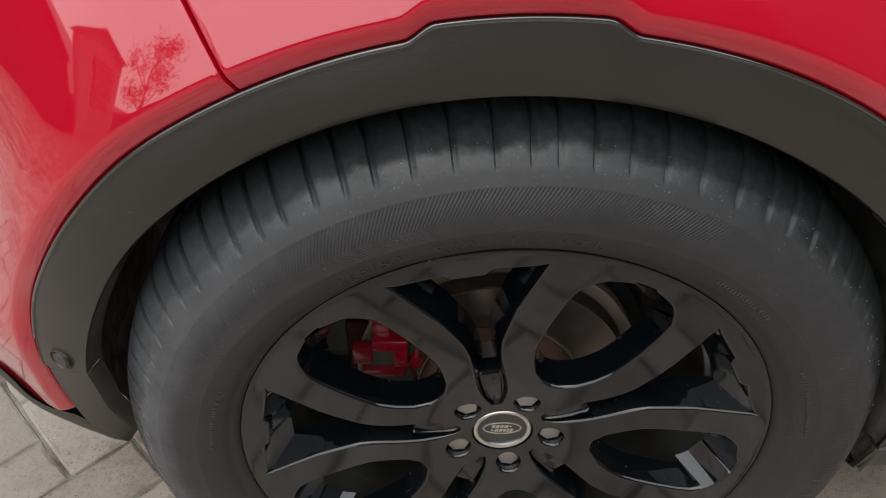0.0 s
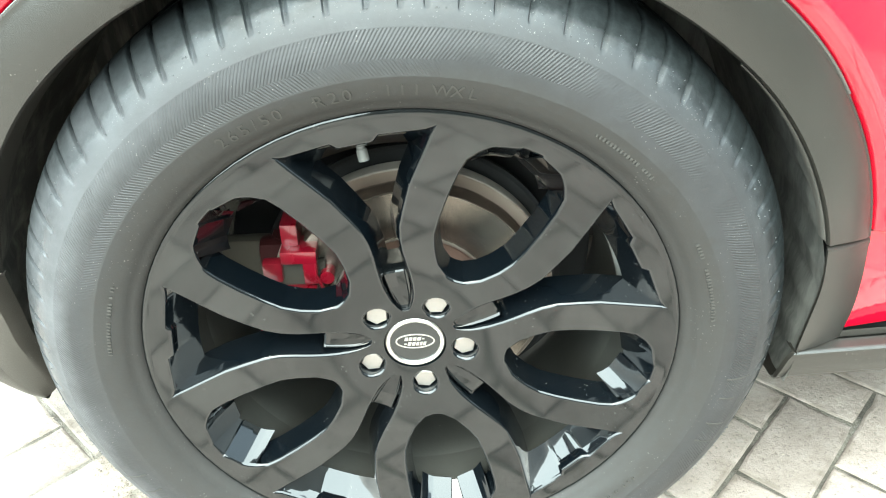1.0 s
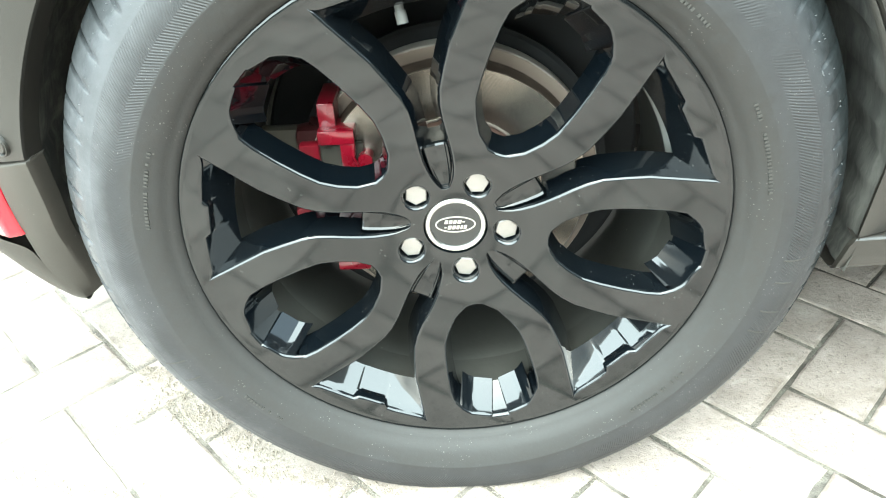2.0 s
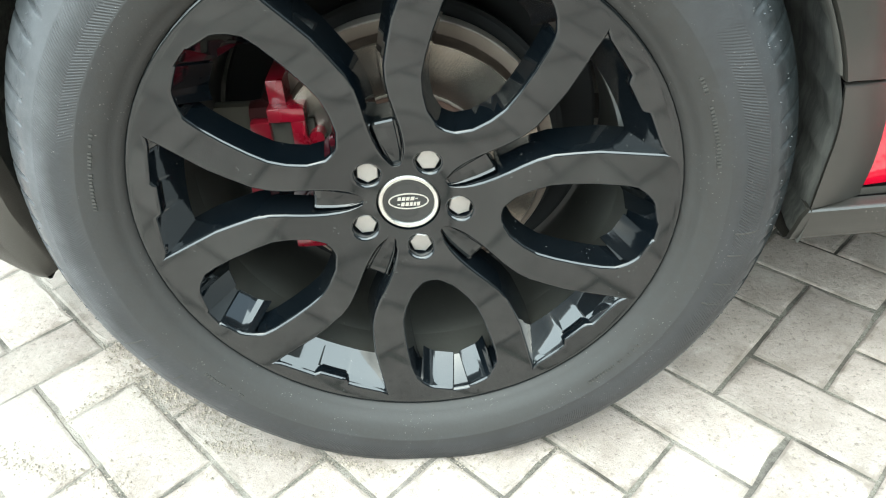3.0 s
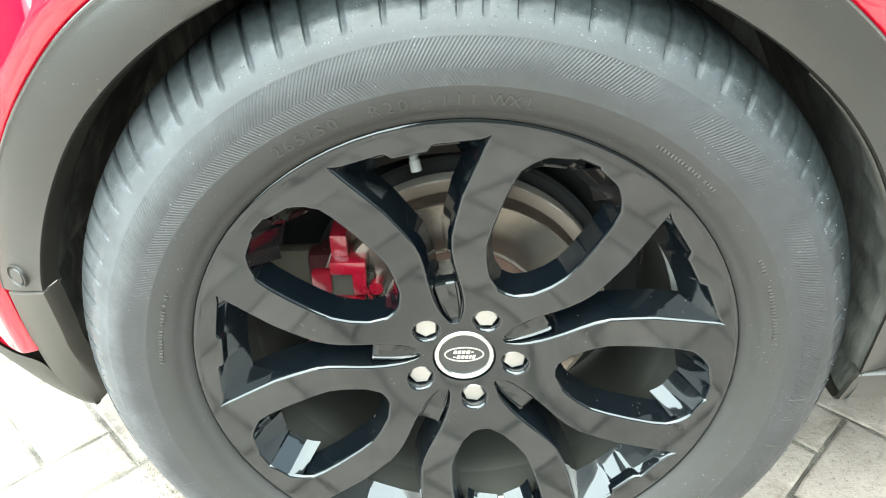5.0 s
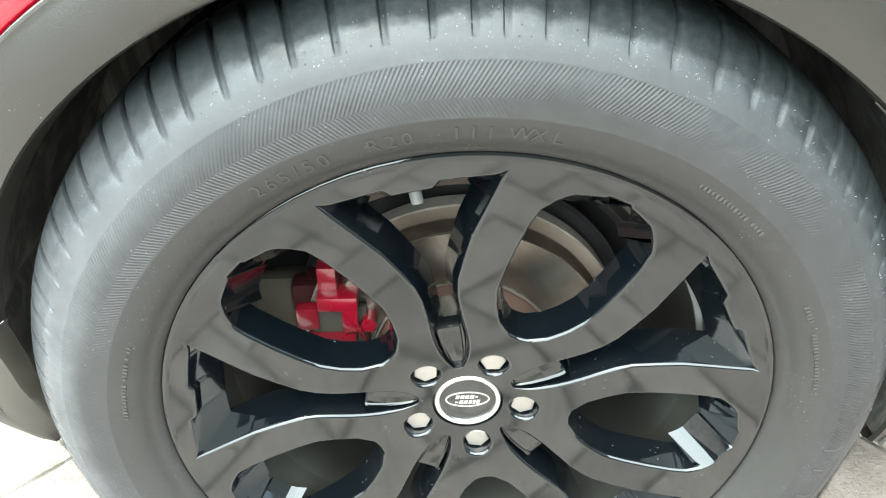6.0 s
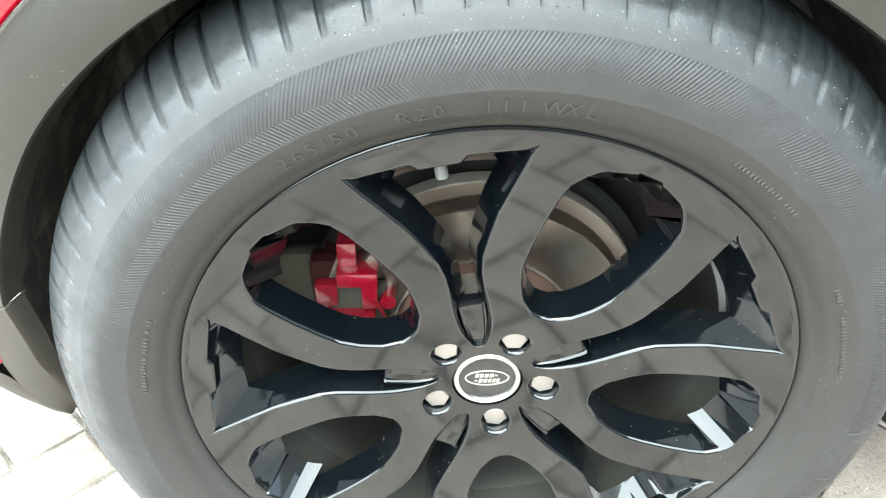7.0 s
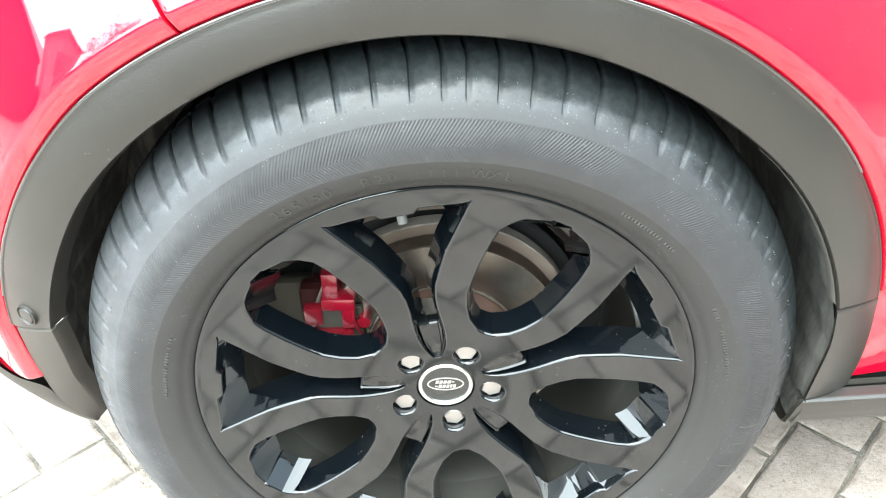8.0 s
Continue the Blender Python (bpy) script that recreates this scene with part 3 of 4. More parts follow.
# where the shoulder's grooves stand over the top of the tyre, in degrees; the rest follow at an even pitch
GROOVES = [58.8, 63.7, 69.0, 73.8, 78.2, 82.6, 86.8, 90.0, 94.2, 99.1, 104.1, 108.8, 112.7, 116.8, 121.6, 125.4, 129.4, 133.4]
GROOVES += [133.4 + (360 - 74.6) * i / 65 + 0.35 * math.sin(i * 1.7) for i in range(1, 65)]


def tyre():
    # a groove's cross-section: place across it in millimetres, share of its depth
    section = ((-4.2, 0.0), (-3.2, 0.12), (-1.8, 0.55), (-0.2, 0.9), (1.4, 1.0), (2.0, 0.6), (2.6, 0.10), (3.2, 0.0))
    angles, inside = [], []
    for g, after in zip(GROOVES, GROOVES[1:] + [GROOVES[0] + 360]):
        for w, share in section:
            angles.append(radians(g) + w / 378.0)
            inside.append(share)
        for f in (0.34, 0.5, 0.66):
            angles.append(radians(g + (after - g) * f))
            inside.append(0.0)
    rows = []
    for r, y in TYRE:
        grown = 0.0045 * min(1.0, max(0.0, (r - 0.352) / 0.035))
        row = []
        cut = smoothly(r, (0.3590, 0.3606, 0.3640, 0.3735, 0.3945), (0.0, 0.0009, 0.0017, 0.0034, 0.0060)) if y < 0.066 else (0.006 if 0.08 <= y < 0.17 and r > 0.390 else 0.0)
        lean = 0.022 * max(0.0, y - 0.02) / 0.05
        for ang, share in zip(angles, inside):
            deep = cut * share
            tip = min(1.0, max(0.0, (y + 0.012) / 0.05))          # from the wall's face to the tread's
            rr, yy = r + grown - deep * (0.6 + 0.4 * tip), y + deep * 0.8 * (1 - tip)
            a2 = ang + lean
            wob = 0.0004 * noise.noise((6 * math.cos(a2), 6 * math.sin(a2), 40 * r))
            x, z = (rr + wob) * math.cos(a2), (rr + wob) * math.sin(a2)
            if z < -HUB + 0.12:
                press = ((-HUB + 0.12 - z) / 0.15) ** 2
                yy -= 0.012 * press * (1 if y < 0.1 else -1)
                z = max(z, -HUB + 0.0015)
            row.append((x, yy, z))
        rows.append(row)
    bm = grid(rows, True)
    bm.normal_update()
    uv = bm.loops.layers.uv.new("UVMap")
    n = len(angles)
    bm.verts.index_update()
    for f in bm.faces:
        cols = [lp.vert.index % n for lp in f.loops]
        wrap = max(cols) == n - 1 and min(cols) == 0
        for lp, c in zip(f.loops, cols):
            u = angles[c] / (2 * math.pi) + (1.0 if wrap and c < n // 2 else 0.0)
            lp[uv].uv = (u, TYRE[lp.vert.index // n][0])
    bmesh.ops.recalc_face_normals(bm, faces=bm.faces[:])
    return bm


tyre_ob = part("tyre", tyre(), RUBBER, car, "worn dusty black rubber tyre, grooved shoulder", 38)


def sidewall(r):
    """Depth of the tyre's outer wall at a radius."""
    wall = [p for p in TYRE[2:26]]
    return smoothly(r, [p[0] for p in wall], [p[1] for p in wall])


def lettering(text, size, radius, middle, gap=1.0, raised=0.0007):
    """Raised letters bent round the sidewall; middle: the angle of the text's centre."""
    curve = bpy.data.curves.new("lettering", "FONT")
    curve.body, curve.size, curve.align_x, curve.extrude, curve.space_character = text, size, "CENTER", 0.5, gap
    curve.resolution_u = 3
    tmp = new("lettering", curve)
    me = bpy.data.meshes.new_from_object(tmp.evaluated_get(bpy.context.evaluated_depsgraph_get()))
    bpy.data.objects.remove(tmp)
    bm = bmesh.new()
    bm.from_mesh(me)
    bpy.data.meshes.remove(me)
    long_edges = [e for e in bm.edges if e.calc_length() > size * 0.4 and abs(e.verts[0].co.z - e.verts[1].co.z) < 0.1]
    bmesh.ops.subdivide_edges(bm, edges=long_edges, cuts=1)
    for v in bm.verts:
        r = radius + v.co.y
        a = radians(middle) - v.co.x / radius
        v.co = (r * math.cos(a), sidewall(r) + (0.0006 if v.co.z < 0 else -raised), r * math.sin(a))
    return bm


for word, middle in (("265/50", 115.3), ("R20", 101.1), ("111", 90.2), ("W", 84.1), ("XL", 80.6)):
    part("size_lettering", lettering(word, 0.0160, 0.2935, middle, 1.40), LETTERS, tyre_ob, "raised rubber size marking")


def sidewall_bar(r0, r1):
    """A short raised bar that runs outward on the sidewall."""
    rows = []
    for k in range(5):
        r = r0 + (r1 - r0) * k / 4
        rows.append([(r, sidewall(r) + dy, dz) for dy, dz in ((0.0012, -0.0011), (-0.0005, -0.0007), (-0.0005, 0.0007), (0.0012, 0.0011))])
    bm = grid(rows)
    bmesh.ops.recalc_face_normals(bm, faces=bm.faces[:])
    return bm


bar_meshes = [mesh_of("raised_bar", sidewall_bar(0.324, r1), LETTERS) for r1 in (0.352, 0.342, 0.347)]
for middle, count in ((208, 3), (-12, 4)):
    for i in range(count):
        for n, da in enumerate((-0.4,) if i % 2 else (0.5,)):
            bar = new("raised_bar", bar_meshes[(i * 2 + n) % 3])
            bar.parent = tyre_ob
            bar.matrix_basis = Matrix.Rotation(-radians(middle + (i - (count - 1) / 2) * 5.6 + da), 4, "Y")


def small_print(count, step, radius, middle):
    """A row of tiny raised marks that runs round the sidewall."""
    bm = bmesh.new()
    rng = random.Random(count)
    for i in range(count):
        if rng.random() < 0.16:
            continue
        a = middle + (i - count / 2) * step
        h, w = rng.choice((0.0036, 0.0030, 0.0040)), 0.0007 + 0.0006 * rng.random()
        turn = Matrix.Rotation(-radians(a), 4, "Y")
        y = sidewall(radius)
        box(bm, (radius - h / 2, y - 0.0007, -w), (radius + h / 2, y + 0.0012, w), turn)
    return bm


for count, step, radius, middle in ((26, 0.75, 0.3010, 20), (18, 0.75, 0.3010, 52), (22, 0.75, 0.2990, 165), (14, 0.8, 0.3060, 222), (20, 0.75, 0.3010, 318)):
    part("small_print", small_print(count, step, radius, middle), LETTERS, tyre_ob, "row of tiny raised marks")


def vent_hairs():
    """Small rubber hairs left by the mould along the shoulder."""
    bm = bmesh.new()
    rng = random.Random(11)
    for i in range(300):
        a = rng.uniform(0, 360)
        r = rng.choice((0.3600, 0.3655, 0.372))
        y = smoothly(r, (0.3600, 0.3670, 0.3735, 0.3795), (-0.0102, -0.0028, 0.0052, 0.0135)) + rng.uniform(-0.001, 0.001)
        if r * sin(a) < -HUB + 0.03:
            continue
        r += 0.0045 * (r - 0.352) / 0.035
        p = Vector((r * cos(a), y, r * sin(a)))
        way = Vector((cos(a), -0.7, sin(a))) + Vector([rng.uniform(-0.5, 0.5) for _ in range(3)])
        rod(bm, p, p + way.normalized() * rng.uniform(0.0007, 0.0018), 0.0004, 3)
    return bm


HAIR = material("dusty_rubber_hair", (0.085, 0.088, 0.09), 0.7)
tagged(part("vent_hairs", vent_hairs(), HAIR, tyre_ob, "tiny rubber mould hairs"), "", "", "", "stuff")

# ---- centre cap and nuts ----
cap = part("centre_cap", revolve([(0.0001, 0.0255), (0.018, 0.0262), (0.0268, 0.0258), (0.0272, 0.0252)], 64), CAP, car, "black centre cap with oval emblem", 40)
cap.location = (0, 0.0052, 0)
part("cap_ring", revolve([(0.0268, 0.0262), (0.0272, 0.0236), (0.0284, 0.0228), (0.0308, 0.0228), (0.0321, 0.0240), (0.0330, 0.032)], 72), SILVER, cap, "silver ring", 40)


def oval(a, b, inner, y, thick, n=56):
    rows = []
    for f, yy in ((inner, y), (inner, y - thick), (1.0, y - thick), (1.0, y)):
        rows.append([(a * (1 - (1 - f)) * cos(360 * i / n), yy, b * (1 - (1 - f) * a / b) * sin(360 * i / n)) for i in range(n)])
    bm = grid(rows, True)
    bmesh.ops.recalc_face_normals(bm, faces=bm.faces[:])
    return bm


part("emblem_ring", oval(0.0212, 0.0098, 0.93, 0.0262, 0.0006), SILVER, cap, "silver oval outline")


def emblem_bars():
    bm = bmesh.new()
    slant = Matrix(((1, 0, 0.25, 0), (0, 1, 0, 0), (0, 0, 1, 0), (0, 0, 0, 1)))
    for x0, x1, z0, z1 in ((-0.0120, -0.0085, 0.0012, 0.0052), (-0.0075, -0.0040, 0.0012, 0.0052), (-0.0030, 0.0005, 0.0012, 0.0052), (0.0015, 0.0055, 0.0012, 0.0052), (0.0065, 0.0092, 0.0026, 0.0036),
                           (-0.0110, -0.0082, -0.0040, -0.0030), (-0.0070, -0.0035, -0.0055, -0.0012), (-0.0025, 0.0010, -0.0055, -0.0012), (0.0020, 0.0050, -0.0055, -0.0012), (0.0060, 0.0085, -0.0055, -0.0012), (0.0094, 0.0125, -0.0055, -0.0012)):
        box(bm, (x0, 0.0252, z0), (x1, 0.0262, z1), slant)
    return bm


part("emblem_bars", emblem_bars(), SILVER, cap, "plain silver bars")


def hex_nut():
    bm = bmesh.new()
    rows = []
    for rad, y, sides in ((0.0001, 0.0, 6), (0.0112, 0.0, 6), (0.0124, 0.0009, 6), (0.0127, 0.0026, 6), (0.0127, 0.022, 6)):
        rows.append([(rad * cos(60 * i + 30), y, rad * sin(60 * i + 30)) for i in range(6)])
    bm2 = grid(rows, True)
    bm.free()
    bmesh.ops.recalc_face_normals(bm2, faces=bm2.faces[:])
    return bm2


nut_mesh = mesh_of("lug_nut", hex_nut(), CHROME)
for k in range(5):
    nut = new("lug_nut", nut_mesh)
    nut.parent = wheel
    spin = (12, 31, 3, 24, 40)[k]
    nut.matrix_basis = pose(NUT_R * cos(SPOKE + 72 * k), 0.0300, NUT_R * sin(SPOKE + 72 * k), 0, spin, 0)
    tagged(nut, "bare metal hexagonal wheel nut")
    seat = part("nut_seat", revolve([(0.0142, 0.038), (0.0142, 0.0445), (0.0001, 0.0455)], 24), CAP, wheel)
    seat.matrix_basis = pose(NUT_R * cos(SPOKE + 72 * k), 0, NUT_R * sin(SPOKE + 72 * k))

valve = part("valve_stem", rod(rod(bmesh.new(), (0.236, 0.060, 0), (0.212, 0.055, 0), 0.0042), (0.219, 0.0565, 0), (0.208, 0.0542, 0), 0.0054), DULL, wheel, "short dull metal valve stem", 40)
valve.matrix_basis = Matrix.Rotation(-radians(101.5), 4, "Y")

# ---- brake ----
disc = part("brake_disc", revolve([(0.150, 0.140), (0.162, 0.140), (0.1635, 0.138), (0.1635, 0.1195), (0.1620, 0.1180), (0.1502, 0.1180), (0.1490, 0.1165), (0.1480, 0.0985), (0.1465, 0.0965),
                                   (0.0935, 0.0965), (0.0928, 0.0946), (0.0908, 0.0940), (0.0896, 0.0952), (0.0885, 0.0625), (0.0860, 0.0580), (0.060, 0.0570), (0.0001, 0.0570)], 128), BRAKE, car, "worn steel brake disc with rusty rim", 35)
part("dust_shield", revolve([(0.10, 0.150), (0.172, 0.152), (0.178, 0.148), (0.178, 0.154)], 96), UNDER, car, "black sheet-metal shield", 35)


part("backing_plate", revolve([(0.05, 0.200), (0.222, 0.204), (0.2245, 0.200), (0.2245, 0.209)], 96), UNDER, car, "black plate behind the brake", 35)


def caliper():
    """Fist caliper: curved body over the disc's edge, with an upper and a lower bridge."""
    bm = bmesh.new()
    rows = []
    n = 18
    for i in range(n + 1):
        a = 154 + 48 * i / n
        thick = 0.004 * math.cos(math.pi * (i / n - 0.5))
        rows.append([(r * cos(a), y, r * sin(a)) for r, y in ((0.160, 0.130 - thick), (0.172, 0.132 - thick), (0.176, 0.137), (0.176, 0.18), (0.160, 0.18))])
    body = grid(rows, True)
    body.verts.ensure_lookup_table()
    body.faces.new([body.verts[i] for i in range(5)])
    body.faces.new([body.verts[len(body.verts) - 1 - i] for i in range(5)])
    me = bpy.data.meshes.new("tmp")
    body.to_mesh(me)
    body.free()
    bm.from_mesh(me)
    bpy.data.meshes.remove(me)
    bmesh.ops.recalc_face_normals(bm, faces=bm.faces[:])
    return bm


cal = part("brake_caliper", caliper(), CALIPER_SHADED, car, "red painted brake caliper, dirty, rear parts darkened for shade", 35)
for side in (1, -1):
    flip = Matrix.Diagonal((1, 1, side, 1))
    for name, lo, hi, bev in (("bridge", (-0.1405, 0.075, 0.0745), (-0.1015, 0.112, 0.0905), 0.003), ("post", (-0.1395, 0.088, 0.0885), (-0.1210, 0.150, 0.116), 0.003),
                              ("finger", (-0.1185, 0.078, 0.046), (-0.1030, 0.096, 0.078), 0.003), ("carrier", (-0.175, 0.122, 0.014), (-0.136, 0.150, 0.073), 0.010),
                              ("lug", (-0.1630, 0.082, 0.047), (-0.1410, 0.097, 0.0725), 0.004), ("lip", (-0.1540, 0.080, 0.0290), (-0.1060, 0.094, 0.0400), 0.003)):
        if side < 0 and name in ("post", "carrier", "lug"):
            continue
        if side < 0:
            lo, hi = (lo[0], lo[1] + 0.018, lo[2] + 0.010), (hi[0], hi[1] + 0.018, hi[2] + 0.006)
        piece = box(bmesh.new(), lo, hi, flip, bev)
        bmesh.ops.recalc_face_normals(piece, faces=piece.faces[:])
        part(name, piece, CALIPER_SHADED if name == "carrier" else CALIPER_RED, cal, "", 35)
    part("guide_pin", rod(bmesh.new(), (-0.0935, 0.080, 0.053 * side), (-0.0935, 0.100, 0.053 * side), 0.008), CALIPER_RED, cal, "", 35)
# pad plate drawn wider inward, standing in for the caliper's shade on the disc
part("brake_pad", box(bmesh.new(), (-0.150, 0.0885, -0.07), (-0.095, 0.0955, 0.070), None, 0.003), KNUCKLE, cal, "dark pad backing plate, widened to stand for shade on the disc")
part("housing", box(bmesh.new(), (-0.178, 0.086, -0.030), (-0.160, 0.097, -0.006), None, 0.005), CALIPER_RED, cal, "", 35)
clip = bmesh.new()
for a, b in (((-0.104, 0.080, 0.076), (-0.105, 0.077, 0.060)), ((-0.105, 0.077, 0.060), (-0.099, 0.080, 0.040)), ((-0.099, 0.080, 0.040), (-0.094, 0.086, 0.024))):
    rod(clip, a, b, 0.0020, 8)
part("caliper_clip", clip, CALIPER_RED, cal, "thin red spring clip", 40)
knuckle = box(bmesh.new(), (-0.232, 0.150, -0.005), (-0.160, 0.170, 0.062), None, 0.008)
box(knuckle, (-0.21, 0.185, -0.05), (0.03, 0.22, 0.04), None, 0.01)
part("knuckle", knuckle, BEIGE, car, "dusty beige cast knuckle", 35)

# ---- wheel arch trim ----
A_IN = (0, 15, 30, 40, 50, 60, 75, 90, 105, 115, 130, 140, 150, 160, 168, 177.4, 183.2, 190, 196)
R_IN = (0.4180, 0.4215, 0.4215, 0.4190, 0.4140, 0.4105, 0.4095, 0.4105, 0.4130, 0.4150, 0.4195, 0.4225, 0.4240, 0.4275, 0.4318, 0.4405, 0.4532, 0.467, 0.486)
Y_IN = (0.012, 0.0, 0.0, 0.0, 0.0, 0.0, 0.0, 0.0, 0.0, 0.0, 0.0, 0.006, 0.015, 0.024, 0.034, 0.066, 0.087, 0.113, 0.137)
A_OUT = (0, 13, 24, 32, 40, 50, 60, 70, 80, 110, 120, 130, 140, 150, 160, 168, 174, 183.5)
R_OUT = (0.480, 0.487, 0.485, 0.480, 0.4755, 0.4690, 0.4650, 0.4615, 0.4595, 0.4620, 0.4660, 0.4715, 0.4740, 0.4790, 0.4880, 0.4900, 0.4890, 0.4920)
Y_OUT = (0.045, 0.044, 0.036, 0.028, 0.018, 0.008, 0.002, 0.0, 0.0, 0.0, 0.0, 0.003, 0.012, 0.028, 0.048, 0.059, 0.070, 0.0875)


def tab(d):
    """The raised step in the trim's upper edge."""
    def s(x):
        x = min(max(x, 0.0), 1.0)
        return x * x * (3 - 2 * x)
    return 0.0095 * s((d - 81.6) / 3.2) * s((101.8 - d) / 3.0)


def arch_in(d):
    return smoothly(d, A_IN, R_IN), smoothly(d, A_IN, Y_IN)


def arch_out(d):
    return smoothly(d, A_OUT, R_OUT) + tab(d), smoothly(d, A_OUT, Y_OUT)


def lip_depth(d):
    """How far the trim is folded into the wheel opening."""
    return smoothly(d, (0, 12, 18, 36, 50, 75, 115, 180), (0.002, 0.004, 0.014, 0.017, 0.010, 0.014, 0.024, 0.026))


def band(d0, d1, n):
    rows = []
    for i in range(n + 1):
        d = d0 + (d1 - d0) * i / n
        (r0, y0), (r1, y1) = arch_in(d), arch_out(d)
        lip = lip_depth(d)
        turnout = 0.005 * min(1.0, max(0.0, (d - 120) / 25))
        row = [(r0 + 0.010, y0 + lip + 0.006), (r0 + 0.0010 - turnout, y0 + lip), (r0 + 0.0004, y0 + 0.005), (r0 + 0.0006, y0 + 0.0022), (r0 + 0.0022, y0)]
        for f in (0.15, 0.35, 0.6, 0.85):
            row.append((r0 + (r1 - r0) * f, y0 + (y1 - y0) * f - 0.003 * math.sin(math.pi * f)))
        row += [(r1 - 0.0030, y1 - 0.0003), (r1 - 0.0021, y1 - 0.0005), (r1 - 0.0012, y1), (r1 - 0.0004, y1 + 0.0009), (r1, y1 + 0.0022), (r1 - 0.0002, y1 + 0.0050), (r1 - 0.001, y1 + 0.014)]
        cut, cut2 = max(0.0, 1 - (d - 16) / 18) ** 2, max(0.0, 1 - (168 - d) / 14) ** 2
        turned = [d + cut * (1.0 - 70 * max(0, r - r0)) + cut2 * (-0.2 + 52 * max(0, r - r0)) for r, y in row]
        rows.append([(r * cos(a), y, r * sin(a)) for (r, y), a in zip(row, turned)])
    bm = grid(rows)
    bmesh.ops.recalc_face_normals(bm, faces=bm.faces[:])
    return bm


part("arch_trim", band(16.0, 168.0, 260), TRIM, car, "matt dark grey plastic wheel arch trim", 40)


BEAD = material("glossy_black_edge", (0.02, 0.02, 0.019), 0.2, 0.0, 1.0)
bsdf(BEAD).inputs["Coat IOR"].default_value = 1.9


def trim_bead(d0, d1, n):
    """The smooth rounded bead that finishes the trim's upper edge."""
    rows = []
    for i in range(n + 1):
        d = d0 + (d1 - d0) * i / n
        r1, y1 = arch_out(d)
        cut2 = max(0.0, 1 - (168 - d) / 14) ** 2
        row = [(r1 - 0.0006 + 0.0017 * cos(a), y1 + 0.0010 - 0.0017 * sin(a)) for a in range(-60, 181, 30)]
        r0 = arch_in(d)[0]
        rows.append([(r * cos(d + cut2 * (-0.2 + 52 * (r - r0))), y, r * sin(d + cut2 * (-0.2 + 52 * (r - r0)))) for r, y in row])
    bm = grid(rows)
    bmesh.ops.recalc_face_normals(bm, faces=bm.faces[:])
    return bm


part("trim_bead", trim_bead(34.0, 164.0, 240), BEAD, car, "glossy black edge bead", 60)


# ---- red panels ----
def skin(d, s):
    """A point of the red skin: at the angle d, s outward from the trim's edge."""
    r1, y1 = arch_out(d)
    r = r1 - 0.004 + s
    if d < 40:                               # the lower edge runs level
        d += (math.degrees(math.asin(0.1115 / r)) - 13.2) * max(0.0, 1 - (d - 13.2) / 26.8)
    x, z = r * cos(d), r * sin(d)
    k = min(1.0, max(0.0, (s - 0.15) / 0.17))
    k *= k * (3 - 2 * k)
    if k and d > 1:                          # further out the circle eases into a level bonnet and a square front
        reach = min(0.80 / max(abs(cos(d)), 1e-3), 0.72 / max(abs(sin(d)), 1e-3))
        x, z = x + (reach * cos(d) - x) * k, z + (reach * sin(d) - z) * k
    rise = max(0.0, s - 0.022)
    lean = 0.36 * rise + 1.3 * rise * rise
    y = y1 + 0.0045 - 0.010 * math.sin(math.pi * min(s, 0.026) / 0.052) + lean
    y += 0.006 * max(0.0, 1 - s / 0.0075)
    if x < -0.25:
        low = min(1.0, max(0.0, (d - 148) / 26))
        y += 0.75 * (-x - 0.25) ** 2 * min(1.0, s / 0.08) * (1 - 0.8 * low * low * (3 - 2 * low))
    return x, min(y, 1.0), z


STEPS = [0.0, 0.002, 0.004, 0.006, 0.0075, 0.009, 0.015, 0.020, 0.023, 0.026, 0.029, 0.033, 0.038, 0.046, 0.06, 0.08, 0.10, 0.13, 0.17, 0.22, 0.28, 0.34]


def panel(d0, d1, n, steps=STEPS):
    turns = [d0 + (d1 - d0) * i / n for i in range(n + 1)]
    turns = [(d0, 0.012), (d0, 0.0009), (d0 + 0.05, 0.0003), (d0 + 0.12, 0.0)] + [(d, 0.0) for d in turns[1:-1]] + [(d1 - 0.12, 0.0), (d1 - 0.05, 0.0003), (d1, 0.0009), (d1, 0.012)]
    rows = []
    for d, deep in turns:
        rows.append([(x, y + deep, z) for x, y, z in (skin(d, s) for s in steps)])
    bm = grid(rows)
    bmesh.ops.recalc_face_normals(bm, faces=bm.faces[:])
    return bm


part("fender", panel(13.2, 116.55, 170), RED, car, "glossy red painted fender", 50)
part("bumper", panel(116.9, 183.3, 110), RED, car, "glossy red painted bumper corner", 50)


def sheet(points, n, m):
    """A sheet between two curves; points(u, v)."""
    bm = grid([[points(i / n, j / m) for j in range(m + 1)] for i in range(n + 1)])
    bmesh.ops.recalc_face_normals(bm, faces=bm.faces[:])
    return bm


X_FAR = 1.7


def side_x(z):
    """Where the red side panel meets the trim."""
    return smoothly(z, (-0.0205, 0.015, 0.06, 0.11), (0.4770, 0.4805, 0.4793, 0.4736))


def side_panel(u, v):
    z = -0.0205 + 0.1293 * v
    x = side_x(z) + (X_FAR - side_x(z)) * u**2
    y = 0.048 + 0.02 * min(1, (x - 0.47) * 3) + 0.02 * max(0, 0.05 - z) * 12 * min(1, (x - 0.47) * 6)
    return x, y, z


part("side_panel", sheet(side_panel, 40, 12), RED, car, "glossy red lower side panel")


def edge_round(s):
    """How far an edge falls back within a few millimetres of its end."""
    return 0.006 * max(0.0, 1 - s / 0.004) ** 2 - 0.0008


